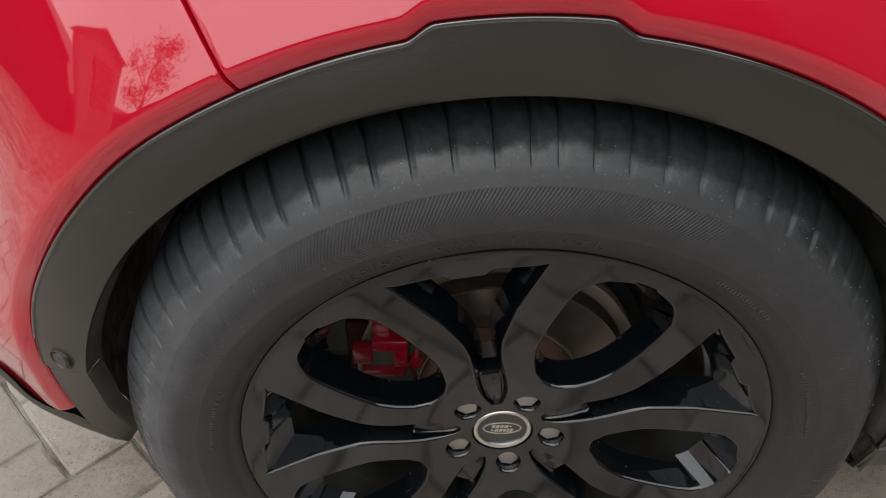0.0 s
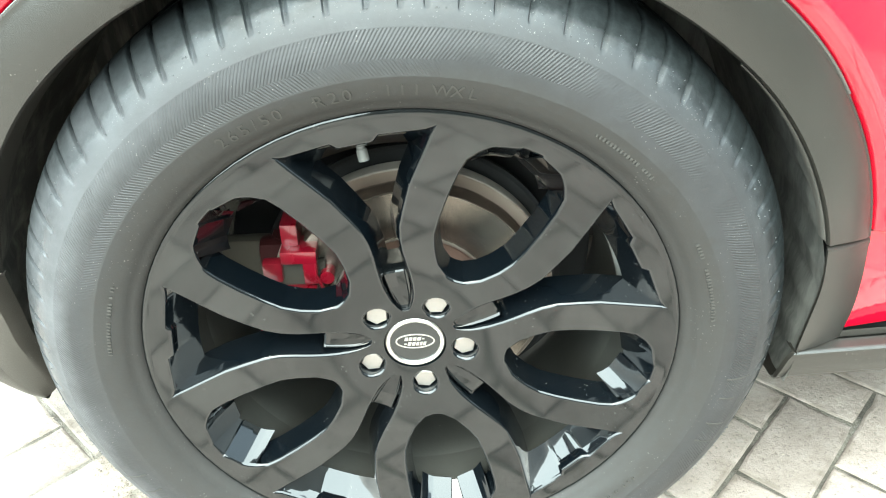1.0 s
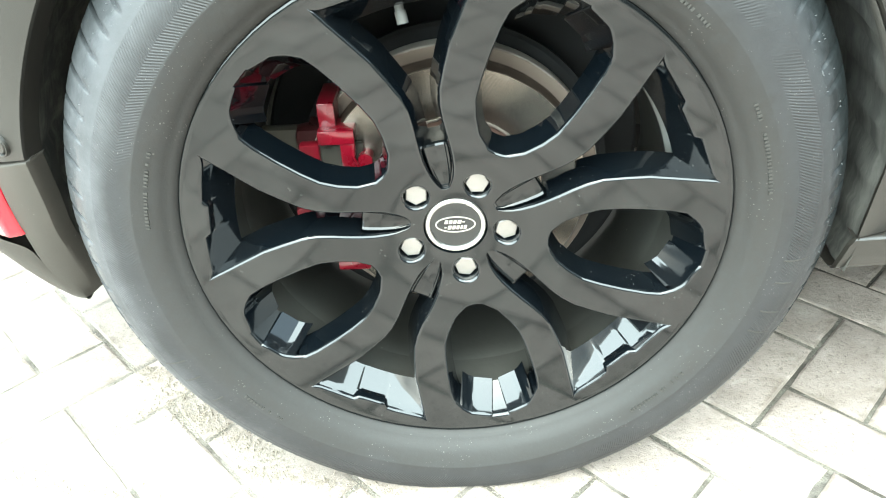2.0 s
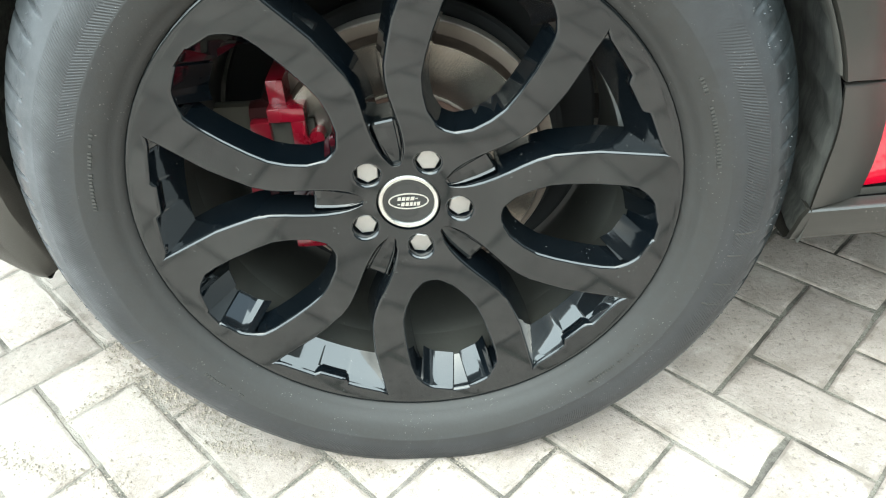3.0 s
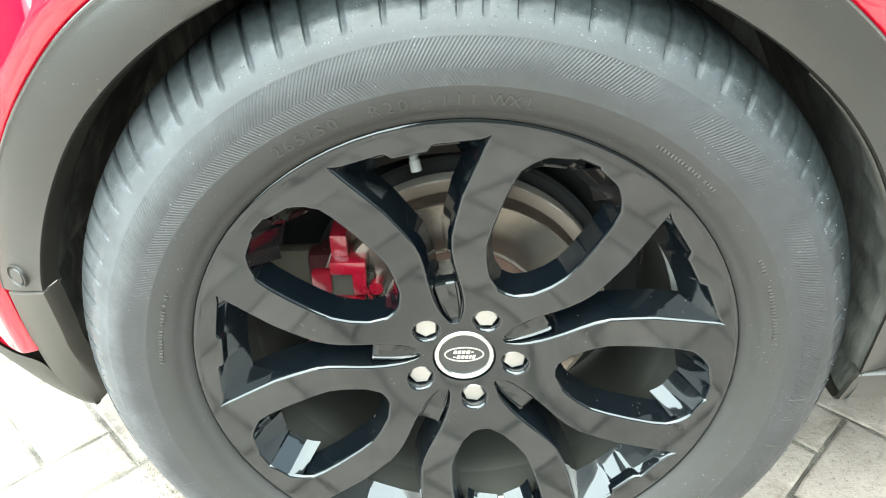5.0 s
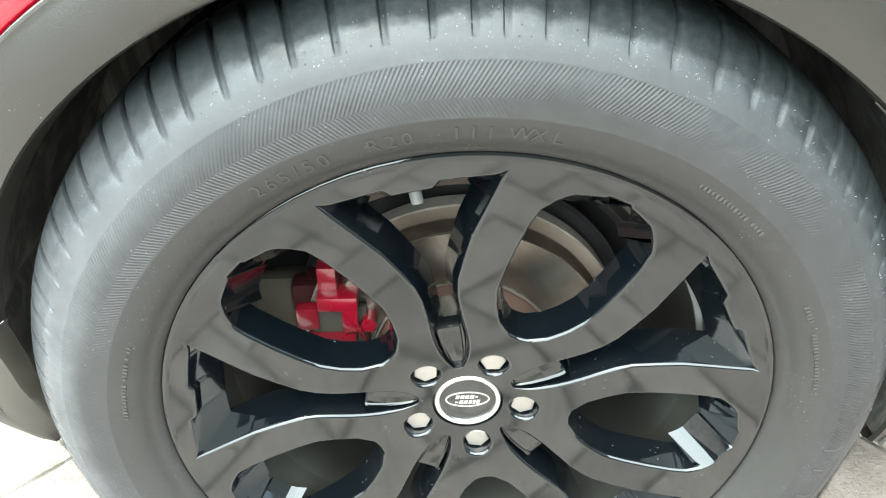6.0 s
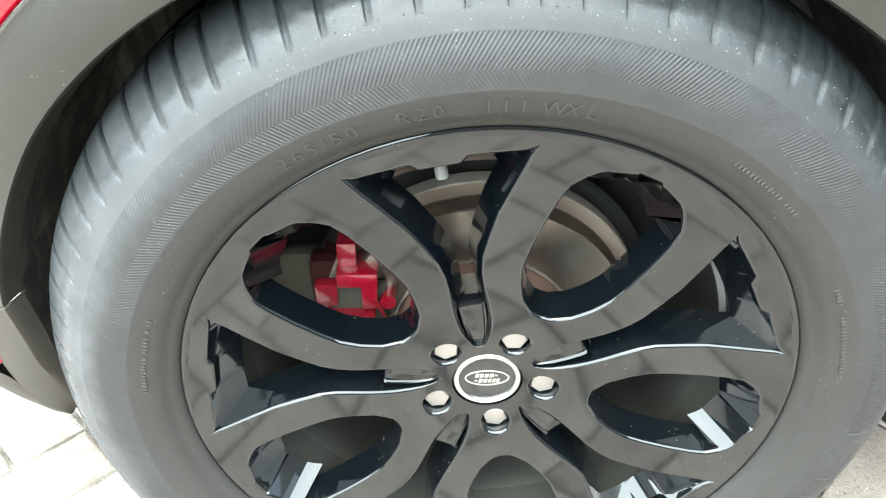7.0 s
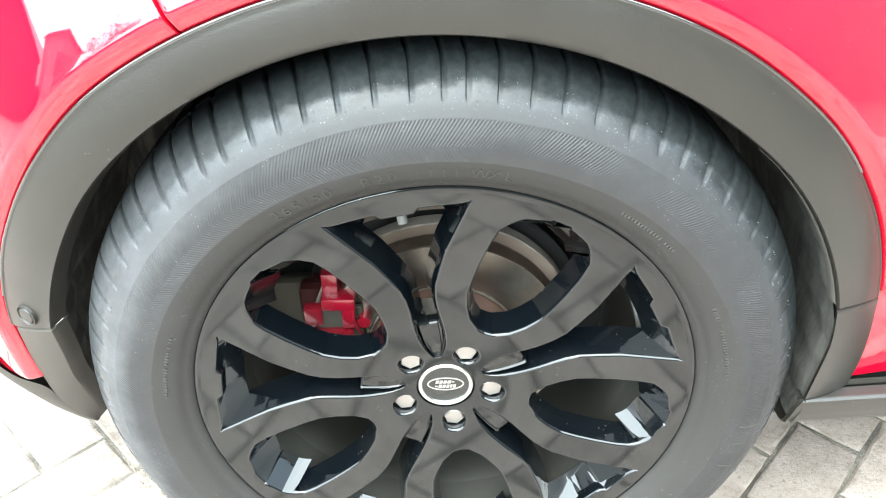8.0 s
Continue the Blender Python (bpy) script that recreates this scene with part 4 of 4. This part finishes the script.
def rear_trim(u, v):
    """Lower end of the arch trim, from the wheel opening out to the red panel."""
    z = 0.1206 - 0.1471 * v
    xi = smoothly(v, (0, 0.3, 0.65, 1), (0.4040, 0.4125, 0.4148, 0.4175))
    yi = smoothly(v, (0, 0.5, 1), (0.000, 0.007, 0.019))
    xo = side_x(max(z, -0.0205)) + 0.002
    yo = 0.0425
    if u < 0.12:
        k = 1 - u / 0.12
        return xi + 0.001 * k, yi + 0.004 * k, z
    k = (u - 0.12) / 0.88
    return xi + (xo - xi) * k, yi + (yo - yi) * k - 0.002 * math.sin(math.pi * k) + edge_round(v * 0.147), z - 0.0165 * k * (1 - v)


part("arch_trim_end", sheet(lambda u, v: rear_trim(u, v * v), 24, 40), TRIM, car, "lower dark grey arch trim piece", 40)


def sill_strip(u, v):
    x = 0.470 + (X_FAR - 0.470) * u**2
    z = -0.0188 - 0.0079 * v
    return x, 0.0425 - 0.0015 * v + 0.02 * min(1, (x - 0.47) * 3), z + 0.012 * min(1, (x - 0.47) * 0.5)


part("sill_strip", sheet(sill_strip, 20, 2), TRIM, car, "thin dark grey plastic strip")


def sill(u, v):
    x0 = smoothly(v, (0, 0.2, 0.7, 1.0), (0.4175, 0.4160, 0.4050, 0.407))
    x = x0 + (X_FAR - x0) * u**2
    prof = ((0.036, -0.0275), (0.0195, -0.0282), (0.0175, -0.0300), (0.0175, -0.036), (0.019, -0.052), (0.022, -0.066), (0.030, -0.0725), (0.30, -0.0735))
    k = v * (len(prof) - 1)
    i = min(int(k), len(prof) - 2)
    f = k - i
    y = prof[i][0] + (prof[i + 1][0] - prof[i][0]) * f
    z = prof[i][1] + (prof[i + 1][1] - prof[i][1]) * f
    return x, y + 0.012 * min(1, (x - 0.41) * 4) + (0.005 if u == 0 else 0.0), z + 0.010 * min(1, (x - 0.47) * 0.5)


part("sill", sheet(sill, 30, 28), TRIM, car, "dark grey plastic sill under the side panel", 40)


F_V = (0, 0.28, 0.46, 0.68, 0.88, 1)
F_IN = ((-0.4225, -0.4400, -0.4525, -0.4600, -0.4680, -0.4750), (0.034, 0.066, 0.087, 0.113, 0.137, 0.146), (0.0905, 0.020, -0.025, -0.080, -0.130, -0.154))
F_OUT = ((-0.4780, -0.4900, -0.4955, -0.4970, -0.4900, -0.4780), (0.060, 0.080, 0.094, 0.107, 0.121, 0.132), (0.0755, 0.010, -0.035, -0.082, -0.124, -0.150))


def front_trim(u, v):
    """Lower end of the arch trim under the sensor, which draws in under the bumper to a tip."""
    inner, outer = [[smoothly(v, F_V, c) for c in curve] for curve in (F_IN, F_OUT)]
    if u < 0.12:
        k = 1 - u / 0.12
        return inner[0] + 0.006 * k, inner[1] + 0.022 * k + edge_round(v * 0.24), inner[2]
    k = (u - 0.12) / 0.88
    x, y, z = (p + (q - p) * k for p, q in zip(inner, outer))
    return x, y - 0.003 * math.sin(math.pi * k) + edge_round(v * 0.24), z


part("arch_trim_end", sheet(lambda u, v: front_trim(u, v * v), 20, 40), BOUNCE_TRIM, car, "lower dusty grey arch trim piece, lightened for ground bounce", 40)


V_U = (0, 0.25, 0.36, 0.46, 0.58, 0.72, 0.88, 1)
V_TOP = ((-0.76, -0.580, -0.553, -0.531, -0.503, -0.498, -0.491, -0.479), (0.24, 0.121, 0.104, 0.097, 0.097, 0.108, 0.123, 0.134), (0.040, -0.002, -0.022, -0.036, -0.052, -0.082, -0.124, -0.150))
V_LOW = ((-0.77, -0.592, -0.565, -0.548, -0.530, -0.514, -0.497, -0.482), (0.27, 0.132, 0.120, 0.122, 0.130, 0.138, 0.144, 0.146), (0.020, -0.026, -0.052, -0.080, -0.116, -0.142, -0.160, -0.164))


def valance(u, v):
    """Dark lower edge of the bumper, which turns under and away round the corner."""
    top, low = [[smoothly(u, V_U, c) for c in curve] for curve in (V_TOP, V_LOW)]
    k = min(1.0, v / 0.7)
    x, y, z = (a + (b - a) * k for a, b in zip(top, low))
    y -= 0.004 * math.sin(math.pi * k)
    if v > 0.7:
        fold = (v - 0.7) / 0.3
        y, z = y + 0.05 * fold, z + 0.004 * math.sin(math.pi * fold)
    return x, y, z


part("bumper_valance", sheet(valance, 44, 14), BOUNCE_TRIM, car, "dark grey plastic lower bumper edge", 50)

sensor = part("parking_sensor", revolve([(0.0001, -0.0012), (0.0085, -0.0010), (0.0095, 0.0), (0.0100, 0.0020), (0.0108, 0.0012), (0.0118, -0.0012), (0.0130, -0.0010), (0.0136, 0.003)], 32), TRIM, car, "round flush sensor in the trim", 40)
sensor.matrix_basis = pose(-0.4475, 0.0385, 0.1065, 0, 0, -26)

# ---- inside of the wheel well and closing body ----
def well(d0, d1, n):
    """The liner between two angles: from the trim's lip in to the car, then down to the hub."""
    rows = []
    for i in range(n + 1):
        d = d0 + (d1 - d0) * i / n
        r0, y0 = arch_in(d)
        row = [(r0 + 0.0025, y0 + lip_depth(d) + 0.004), (r0 + 0.005, y0 + 0.04), (r0 + 0.010, y0 + 0.065), (r0 + 0.020, max(0.14, y0 + 0.08)), (r0 + 0.030, 0.36), (0.20, 0.37), (0.0, 0.37)]
        ripple = 0.0018 * math.sin(d * 0.9) + 0.0012 * math.sin(d * 2.3 + 1)
        rows.append([((r + (ripple if 0 < k < 4 else 0)) * cos(d), y, max((r + (ripple if 0 < k < 4 else 0)) * sin(d), -0.070 if d < 60 else -0.3)) for k, (r, y) in enumerate(row)])
    return grid(rows)


part("wheel_well_liner", well(52, 195, 90), LINER, car, "dark fibre wheel-well liner", 40)
part("wheel_well_liner", well(-10, 52, 60), DIRTY, car, "dirty grey wheel-well liner streaked with dried mud", 40)


def lip(d0, d1, n):
    """The dusty edge of the trim that is folded into the wheel opening."""
    rows = []
    for i in range(n + 1):
        d = d0 + (d1 - d0) * i / n
        r0, y0 = arch_in(d)
        k = math.sin(math.pi * min(1.0, (d1 - d) / 14) / 2)
        rows.append([(r * cos(d), y, r * sin(d)) for r, y in ((r0 - 0.0004, y0 + 0.004), (r0 - 0.0012, y0 + 0.007), (r0 - 0.0014, y0 + 0.007 + 0.010 * k), (r0 + 0.0020, y0 + 0.010 + 0.011 * k))])
    bm = grid(rows)
    bmesh.ops.recalc_face_normals(bm, faces=bm.faces[:])
    return bm


part("trim_lip", lip(17.5, 47.0, 40), DUSTY_LIP, car, "pale dusty lip of the arch trim", 50)

under = bmesh.new()
box(under, (0.46, 0.10, -0.10), (X_FAR, 1.7, -0.05))
box(under, (-0.75, 0.40, -0.10), (0.46, 1.7, -0.05))
part("underbody", under, UNDER, car, "black underbody")
rows = []
for i in range(61):
    d = 13.6 + 167.4 * i / 60
    x, y, z = skin(d, STEPS[-1])
    rows.append([(x, y, z), (x * 0.98, y + 0.06, z + 0.015 * max(0, sin(d))), (x * 0.96, 0.55, z + 0.04 * max(0, sin(d))), (x * 0.98, 1.5, z + 0.015 * max(0, sin(d))), (x, 1.6, z)])
part("body_shell", grid(rows), RED, car, "red bonnet and front of the body", 60)
part("far_side", box(bmesh.new(), (-0.8, 1.6, -0.1), (X_FAR, 1.72, 0.72), None, 0.02), RED, car, "red far side of the body")
part("side_wall", sheet(lambda u, v: (0.74 + (X_FAR - 0.74) * u, 0.075 + 0.10 * v * v, 0.1075 + 0.62 * v), 4, 12), RED, car, "red side of the body")
part("rear_closing_panel", sheet(lambda u, v: (X_FAR - 0.001, 0.08 + 1.55 * u, -0.05 + 0.775 * v), 2, 2), UNDER, car, "plain dark end of the body")
part("scuttle", sheet(lambda u, v: (0.74 + (X_FAR - 0.74) * u, 0.175 + 1.43 * v, 0.7275 + 0.03 * math.sin(math.pi * v)), 4, 8), RED, car, "red upper body")

# ---- ground ----
ground = new("ground")
bm = bmesh.new()
bmesh.ops.create_grid(bm, x_segments=8, y_segments=8, size=300)
gm = mesh_of("ground", bm, SAND)
bpy.data.objects.remove(ground)
ground = new("ground", gm)
ground.location = (0, 0, -0.0034)
tagged(ground, "light grey concrete block paving with sandy joints", "paving", "", "structure")

UNIT, TURN, OFF_U, OFF_V = 0.10523, 0.78248, 0.00656, -0.01822


def paver_mesh(seed, joined=None):
    """A block of 2 x 1 units with worn, uneven edges; its long side along x."""
    rng = random.Random(seed)
    g = 0.0018
    hx, hy = UNIT - g, UNIT / 2 - g
    ring = []
    for t in np.linspace(-1, 1, 7)[:-1]:
        ring.append((t * hx, -hy))
    for t in np.linspace(-1, 1, 4)[:-1]:
        ring.append((hx, t * hy))
    for t in np.linspace(1, -1, 7)[:-1]:
        ring.append((t * hx, hy))
    for t in np.linspace(1, -1, 4)[:-1]:
        ring.append((-hx, t * hy))
    n = len(ring)
    vs, fs = [], []
    wear = [rng.uniform(0.0, 1.0) ** 3 for _ in range(n)]
    for inset, z in ((0.0, -0.06), (0.0, -0.0045), (0.0012, -0.0014), (0.0042, 0.0)):
        for (x, y), w in zip(ring, wear):
            k = inset * (1 + 1.6 * w) + (0.0008 * w if z < 0 else 0)
            vs.append((x - math.copysign(min(k, 0.02), x) * (abs(abs(x) - hx) < 1e-6), y - math.copysign(k, y) * (abs(abs(y) - hy) < 1e-6), z - (0.0012 * w if z > -0.002 else 0)))
    for k in range(3):
        for i in range(n):
            j = (i + 1) % n
            fs.append((k * n + i, k * n + j, (k + 1) * n + j, (k + 1) * n + i))
    fs.append(tuple(3 * n + i for i in range(n)))
    return vs, fs


SHAPES = [paver_mesh(s) for s in range(8)]
MESHES = []
for vs, fs in SHAPES:
    me = bpy.data.meshes.new("paver")
    me.from_pydata(vs, [], fs)
    me.materials.append(PAVER)
    uv = me.uv_layers.new(name="UVMap")
    for lp in me.loops:
        uv.data[lp.index].uv = vs[lp.vertex_index][:2]
    MESHES.append(me)

spots_list = []
for m in range(-14, 15):
    for k in range(-44, 45):
        for along in (True, False):
            if along:
                cu, cv = k + 2 * m + 1.0, -k + 1.5 + 2 * m
            else:
                cu, cv = k + 2 * m + 0.5, -k + 2 * m
            u, v = OFF_U + UNIT * cu, OFF_V + UNIT * cv
            x, y = u * math.cos(TURN) - v * math.sin(TURN), u * math.sin(TURN) + v * math.cos(TURN)
            if -3.2 < x < 3.2 and -3.4 < y < 2.6:
                spots_list.append((math.hypot(x / 1.25, (y - 0.05)), x, y, along))
spots_list.sort()
far_v, far_f, far_uv = [], [], []
rng = random.Random(3)
for n, (_, x, y, along) in enumerate(spots_list):
    turn = TURN + (0 if along else math.pi / 2) + rng.uniform(-0.006, 0.006) + (math.pi if rng.random() < 0.5 else 0)
    m = Matrix.Translation((x, y, rng.uniform(-0.0016, 0.0004))) @ Matrix.Rotation(turn, 4, "Z") @ Matrix.Rotation(rng.uniform(-0.006, 0.006), 4, "X") @ Matrix.Rotation(rng.uniform(-0.004, 0.004), 4, "Y")
    pick = rng.randrange(len(SHAPES))
    if n < 300:
        ob = new("paver", MESHES[pick])
        ob.parent = ground
        ob.matrix_parent_inverse = Matrix.Translation((0, 0, 0.0034))
        ob.matrix_basis = m
    else:
        base = len(far_v)
        far_v += [tuple(m @ Vector(p)) for p in SHAPES[pick][0]]
        far_f += [tuple(base + i for i in f) for f in SHAPES[pick][1]]
        far_uv += [p[:2] for p in SHAPES[pick][0]]
me = bpy.data.meshes.new("paving_beyond")
me.from_pydata(far_v, [], far_f)
me.materials.append(PAVER)
uv = me.uv_layers.new(name="UVMap")
uv.data.foreach_set("uv", [c for lp in me.loops for c in far_uv[lp.vertex_index]])
far = new("paving_beyond", me)
far.parent = ground
far.matrix_parent_inverse = Matrix.Translation((0, 0, 0.0034))
tagged(far, "light grey paving further off", "", "", "stuff")


# ---- plain walls added out of view to shape reflections and low light ----
WALL = plastic("added_wall_plaster", (0.13, 0.125, 0.115), (0.20, 0.195, 0.18), 0.9, 40.0)
FACADE = plastic("pale_plaster", (0.48, 0.47, 0.45), (0.60, 0.59, 0.57), 0.9, 40.0)
ROOFING = plastic("dark_roofing", (0.05, 0.045, 0.042), (0.09, 0.08, 0.075), 0.85, 60.0)
for name, lo, hi in (("wall_west", (-9.8, -9.2, -0.1), (-9.6, 7.0, 1.1)), ("wall_east", (7.0, -3.0, -0.1), (7.2, 7.0, 3.4)), ("wall_east_tall", (7.0, -9.0, -0.1), (7.4, -3.0, 6.0)),
                     ("wall_south", (-9.6, -9.2, -0.1), (-1.5, -9.0, 1.3)), ("wall_south_tall", (-1.5, -9.4, -0.1), (7.4, -9.0, 5.0)), ("wall_north", (-9.6, 6.8, -0.1), (7.0, 7.0, 3.4))):
    ob = new(name, mesh_of(name, box(bmesh.new(), lo, hi), WALL))
    tagged(ob, "plain weathered plaster wall, unseen, added to shape reflections", "wall", "", "structure")


def outbuilding(y0, y1, eaves, ridge, pale):
    """A small building on the yard's far side, its gable towards the car."""
    house = new("outbuilding")
    house.location = (-8.6, (y0 + y1) / 2, 0)
    w = (y1 - y0) / 2
    tagged(house, "small pale plastered building with a louvred opening" if pale else "small dark building with a pitched roof", "building")
    body = bmesh.new()
    outline = [(-w, -0.05), (w, -0.05), (w, eaves), (0, ridge), (-w, eaves)]
    front = [body.verts.new((0.0, y, z)) for y, z in outline]
    back = [body.verts.new((-0.9, y, z)) for y, z in outline]
    body.faces.new(front)
    body.faces.new(back[::-1])
    for i in range(5):
        j = (i + 1) % 5
        body.faces.new((front[i], back[i], back[j], front[j]))
    bmesh.ops.recalc_face_normals(body, faces=body.faces[:])
    part("wall", body, FACADE if pale else ROOFING, house)
    for side in (1, -1):
        slope = math.atan2(ridge - eaves, w)
        long = w / math.cos(slope) + 0.12
        tilt = Matrix.Translation((0, 0, ridge + 0.03)) @ Matrix.Rotation(-side * slope, 4, "X")
        part("roof", box(bmesh.new(), (-0.95, min(0, side * long), 0.0), (0.15, max(0, side * long), 0.06), tilt), ROOFING, house)
    if pale:
        part("louvre_frame", box(bmesh.new(), (0.0, -0.9, 1.05), (0.03, 0.5, 2.35)), ROOFING, house, "dark louvre opening")
        slat = mesh_of("slat", box(bmesh.new(), (0.03, -0.86, -0.045), (0.075, 0.46, 0.045), Matrix.Rotation(0.25, 4, "Y")), FACADE)
        for i in range(9):
            ob = new("slat", slat)
            ob.parent = house
            ob.location = (0, 0, 1.14 + 0.14 * i)


outbuilding(-6.0, -3.2, 2.6, 3.1, True)
outbuilding(-2.6, 0.9, 1.7, 2.9, False)


# ---- the small tree that the bumper's paint mirrors ----
LEAF = material("green_leaf", (0.06, 0.10, 0.035), 0.5)
link(LEAF, ramp(LEAF, noise_of(LEAF, 6.0), [(0.3, (0.035, 0.06, 0.02)), (0.7, (0.09, 0.13, 0.05))]), bsdf(LEAF).inputs["Base Color"])
BARK = plastic("grey_bark", (0.06, 0.05, 0.04), (0.14, 0.12, 0.10), 0.9, 60.0)


def small_tree(x, y):
    tree = new("tree")
    tree.location = (x, y, 0)
    tagged(tree, "small leafy green tree beside the yard wall", "tree")
    rng = random.Random(5)
    trunk = bmesh.new()
    tips = []
    spine = [(0, 0, -0.05), (0.03, 0.02, 0.5), (-0.02, 0.05, 1.0), (0.03, 0.03, 1.5), (0.0, 0.0, 2.0)]
    for k, (a, b) in enumerate(zip(spine, spine[1:])):
        rod(trunk, a, b, 0.075 - 0.012 * k, 10, 0.075 - 0.012 * (k + 1))
    for k in range(11):
        a = Vector(spine[2 + k % 3])
        d = 137.5 * k
        b = a + Vector((0.55 * cos(d), 0.55 * sin(d), 0.35 + 0.3 * rng.random())) * rng.uniform(0.7, 1.3)
        rod(trunk, a, b, 0.022, 7, 0.008)
        tips.append(b)
    tips.append(Vector((0, 0, 2.5)))
    part("trunk", trunk, BARK, tree, "grey trunk with bare limbs", 40)
    vs, fs = [], []
    for tip in tips:
        for _ in range(150):
            p = tip + Vector([rng.gauss(0, 0.16) for _ in range(3)])
            u = Vector([rng.gauss(0, 1) for _ in range(3)]).normalized() * 0.045
            w = u.orthogonal().normalized() * 0.022
            n = len(vs)
            vs += [tuple(p - u), tuple(p + w), tuple(p + u), tuple(p - w)]
            fs.append((n, n + 1, n + 2, n + 3))
    me = bpy.data.meshes.new("crown")
    me.from_pydata(vs, [], fs)
    me.materials.append(LEAF)
    crown = new("crown", me)
    crown.parent = tree


small_tree(-5.3, -4.9)


# ---- loose grit on the paving ----
def grains(places, seed):
    """Small uneven stones, each a squashed octahedron: x, y and radius."""
    rng = random.Random(seed)
    vs, fs = [], []
    for x, y, size in places:
        n = len(vs)
        turn = rng.uniform(0, 6.28)
        for dx, dy, dz in ((1, 0, 0), (0, 1, 0), (-1, 0, 0), (0, -1, 0), (0, 0, 1), (0, 0, -1)):
            k = size * rng.uniform(0.65, 1.3)
            vs.append((x + k * (dx * math.cos(turn) - dy * math.sin(turn)), y + k * (dx * math.sin(turn) + dy * math.cos(turn)), size * 0.4 + 0.7 * k * dz))
        for i in range(4):
            j = (i + 1) % 4
            fs += [(n + i, n + j, n + 4), (n + j, n + i, n + 5)]
    me = bpy.data.meshes.new("grit")
    me.from_pydata(vs, [], fs)
    return me


def strewn():
    rng = random.Random(21)
    places = []
    for i in range(900):
        if i % 3:                                   # mostly swept against the tyre
            x, y = rng.gauss(-0.05, 0.38), -0.06 + abs(rng.gauss(0, 0.10)) * rng.choice((-1, 0.6))
        else:
            x, y = rng.uniform(-1.0, 1.1), rng.uniform(-0.35, 0.7)
        places.append((x, y, 0.0006 + 0.0020 * rng.random() ** 3))
    # soil that has gathered along the joints ahead of the wheel
    for (x0, y0), (x1, y1), wide, count in (((-0.62, 0.03), (-0.37, -0.05), 0.018, 700), ((-0.52, 0.07), (-0.33, 0.24), 0.015, 500), ((-0.49, 0.22), (-0.35, 0.09), 0.022, 900), ((-0.41, 0.14), (-0.24, 0.03), 0.020, 800),
                                           ((-0.30, 0.02), (-0.05, -0.035), 0.013, 700), ((-0.05, -0.04), (0.22, -0.01), 0.010, 350)):
        for _ in range(count):
            f = rng.random()
            clump = 0.4 + 0.9 * abs(noise.noise((9 * f, x0 * 7, y0 * 5)))
            places.append((x0 + (x1 - x0) * f + rng.gauss(0, wide * clump), y0 + (y1 - y0) * f + rng.gauss(0, wide * clump), 0.0005 + 0.0019 * rng.random() ** 3))
    return grains(places, 22)


GRIT = material("grit_stone", (0.3, 0.27, 0.23), 0.9)
link(GRIT, ramp(GRIT, noise_of(GRIT, 90.0), [(0.3, (0.17, 0.142, 0.112)), (0.7, (0.40, 0.345, 0.280))]), bsdf(GRIT).inputs["Base Color"])
gravel = strewn()
gravel.materials.append(GRIT)
tagged(new("grit", gravel), "fine sand and grit lying on the paving", "grit", "", "stuff")
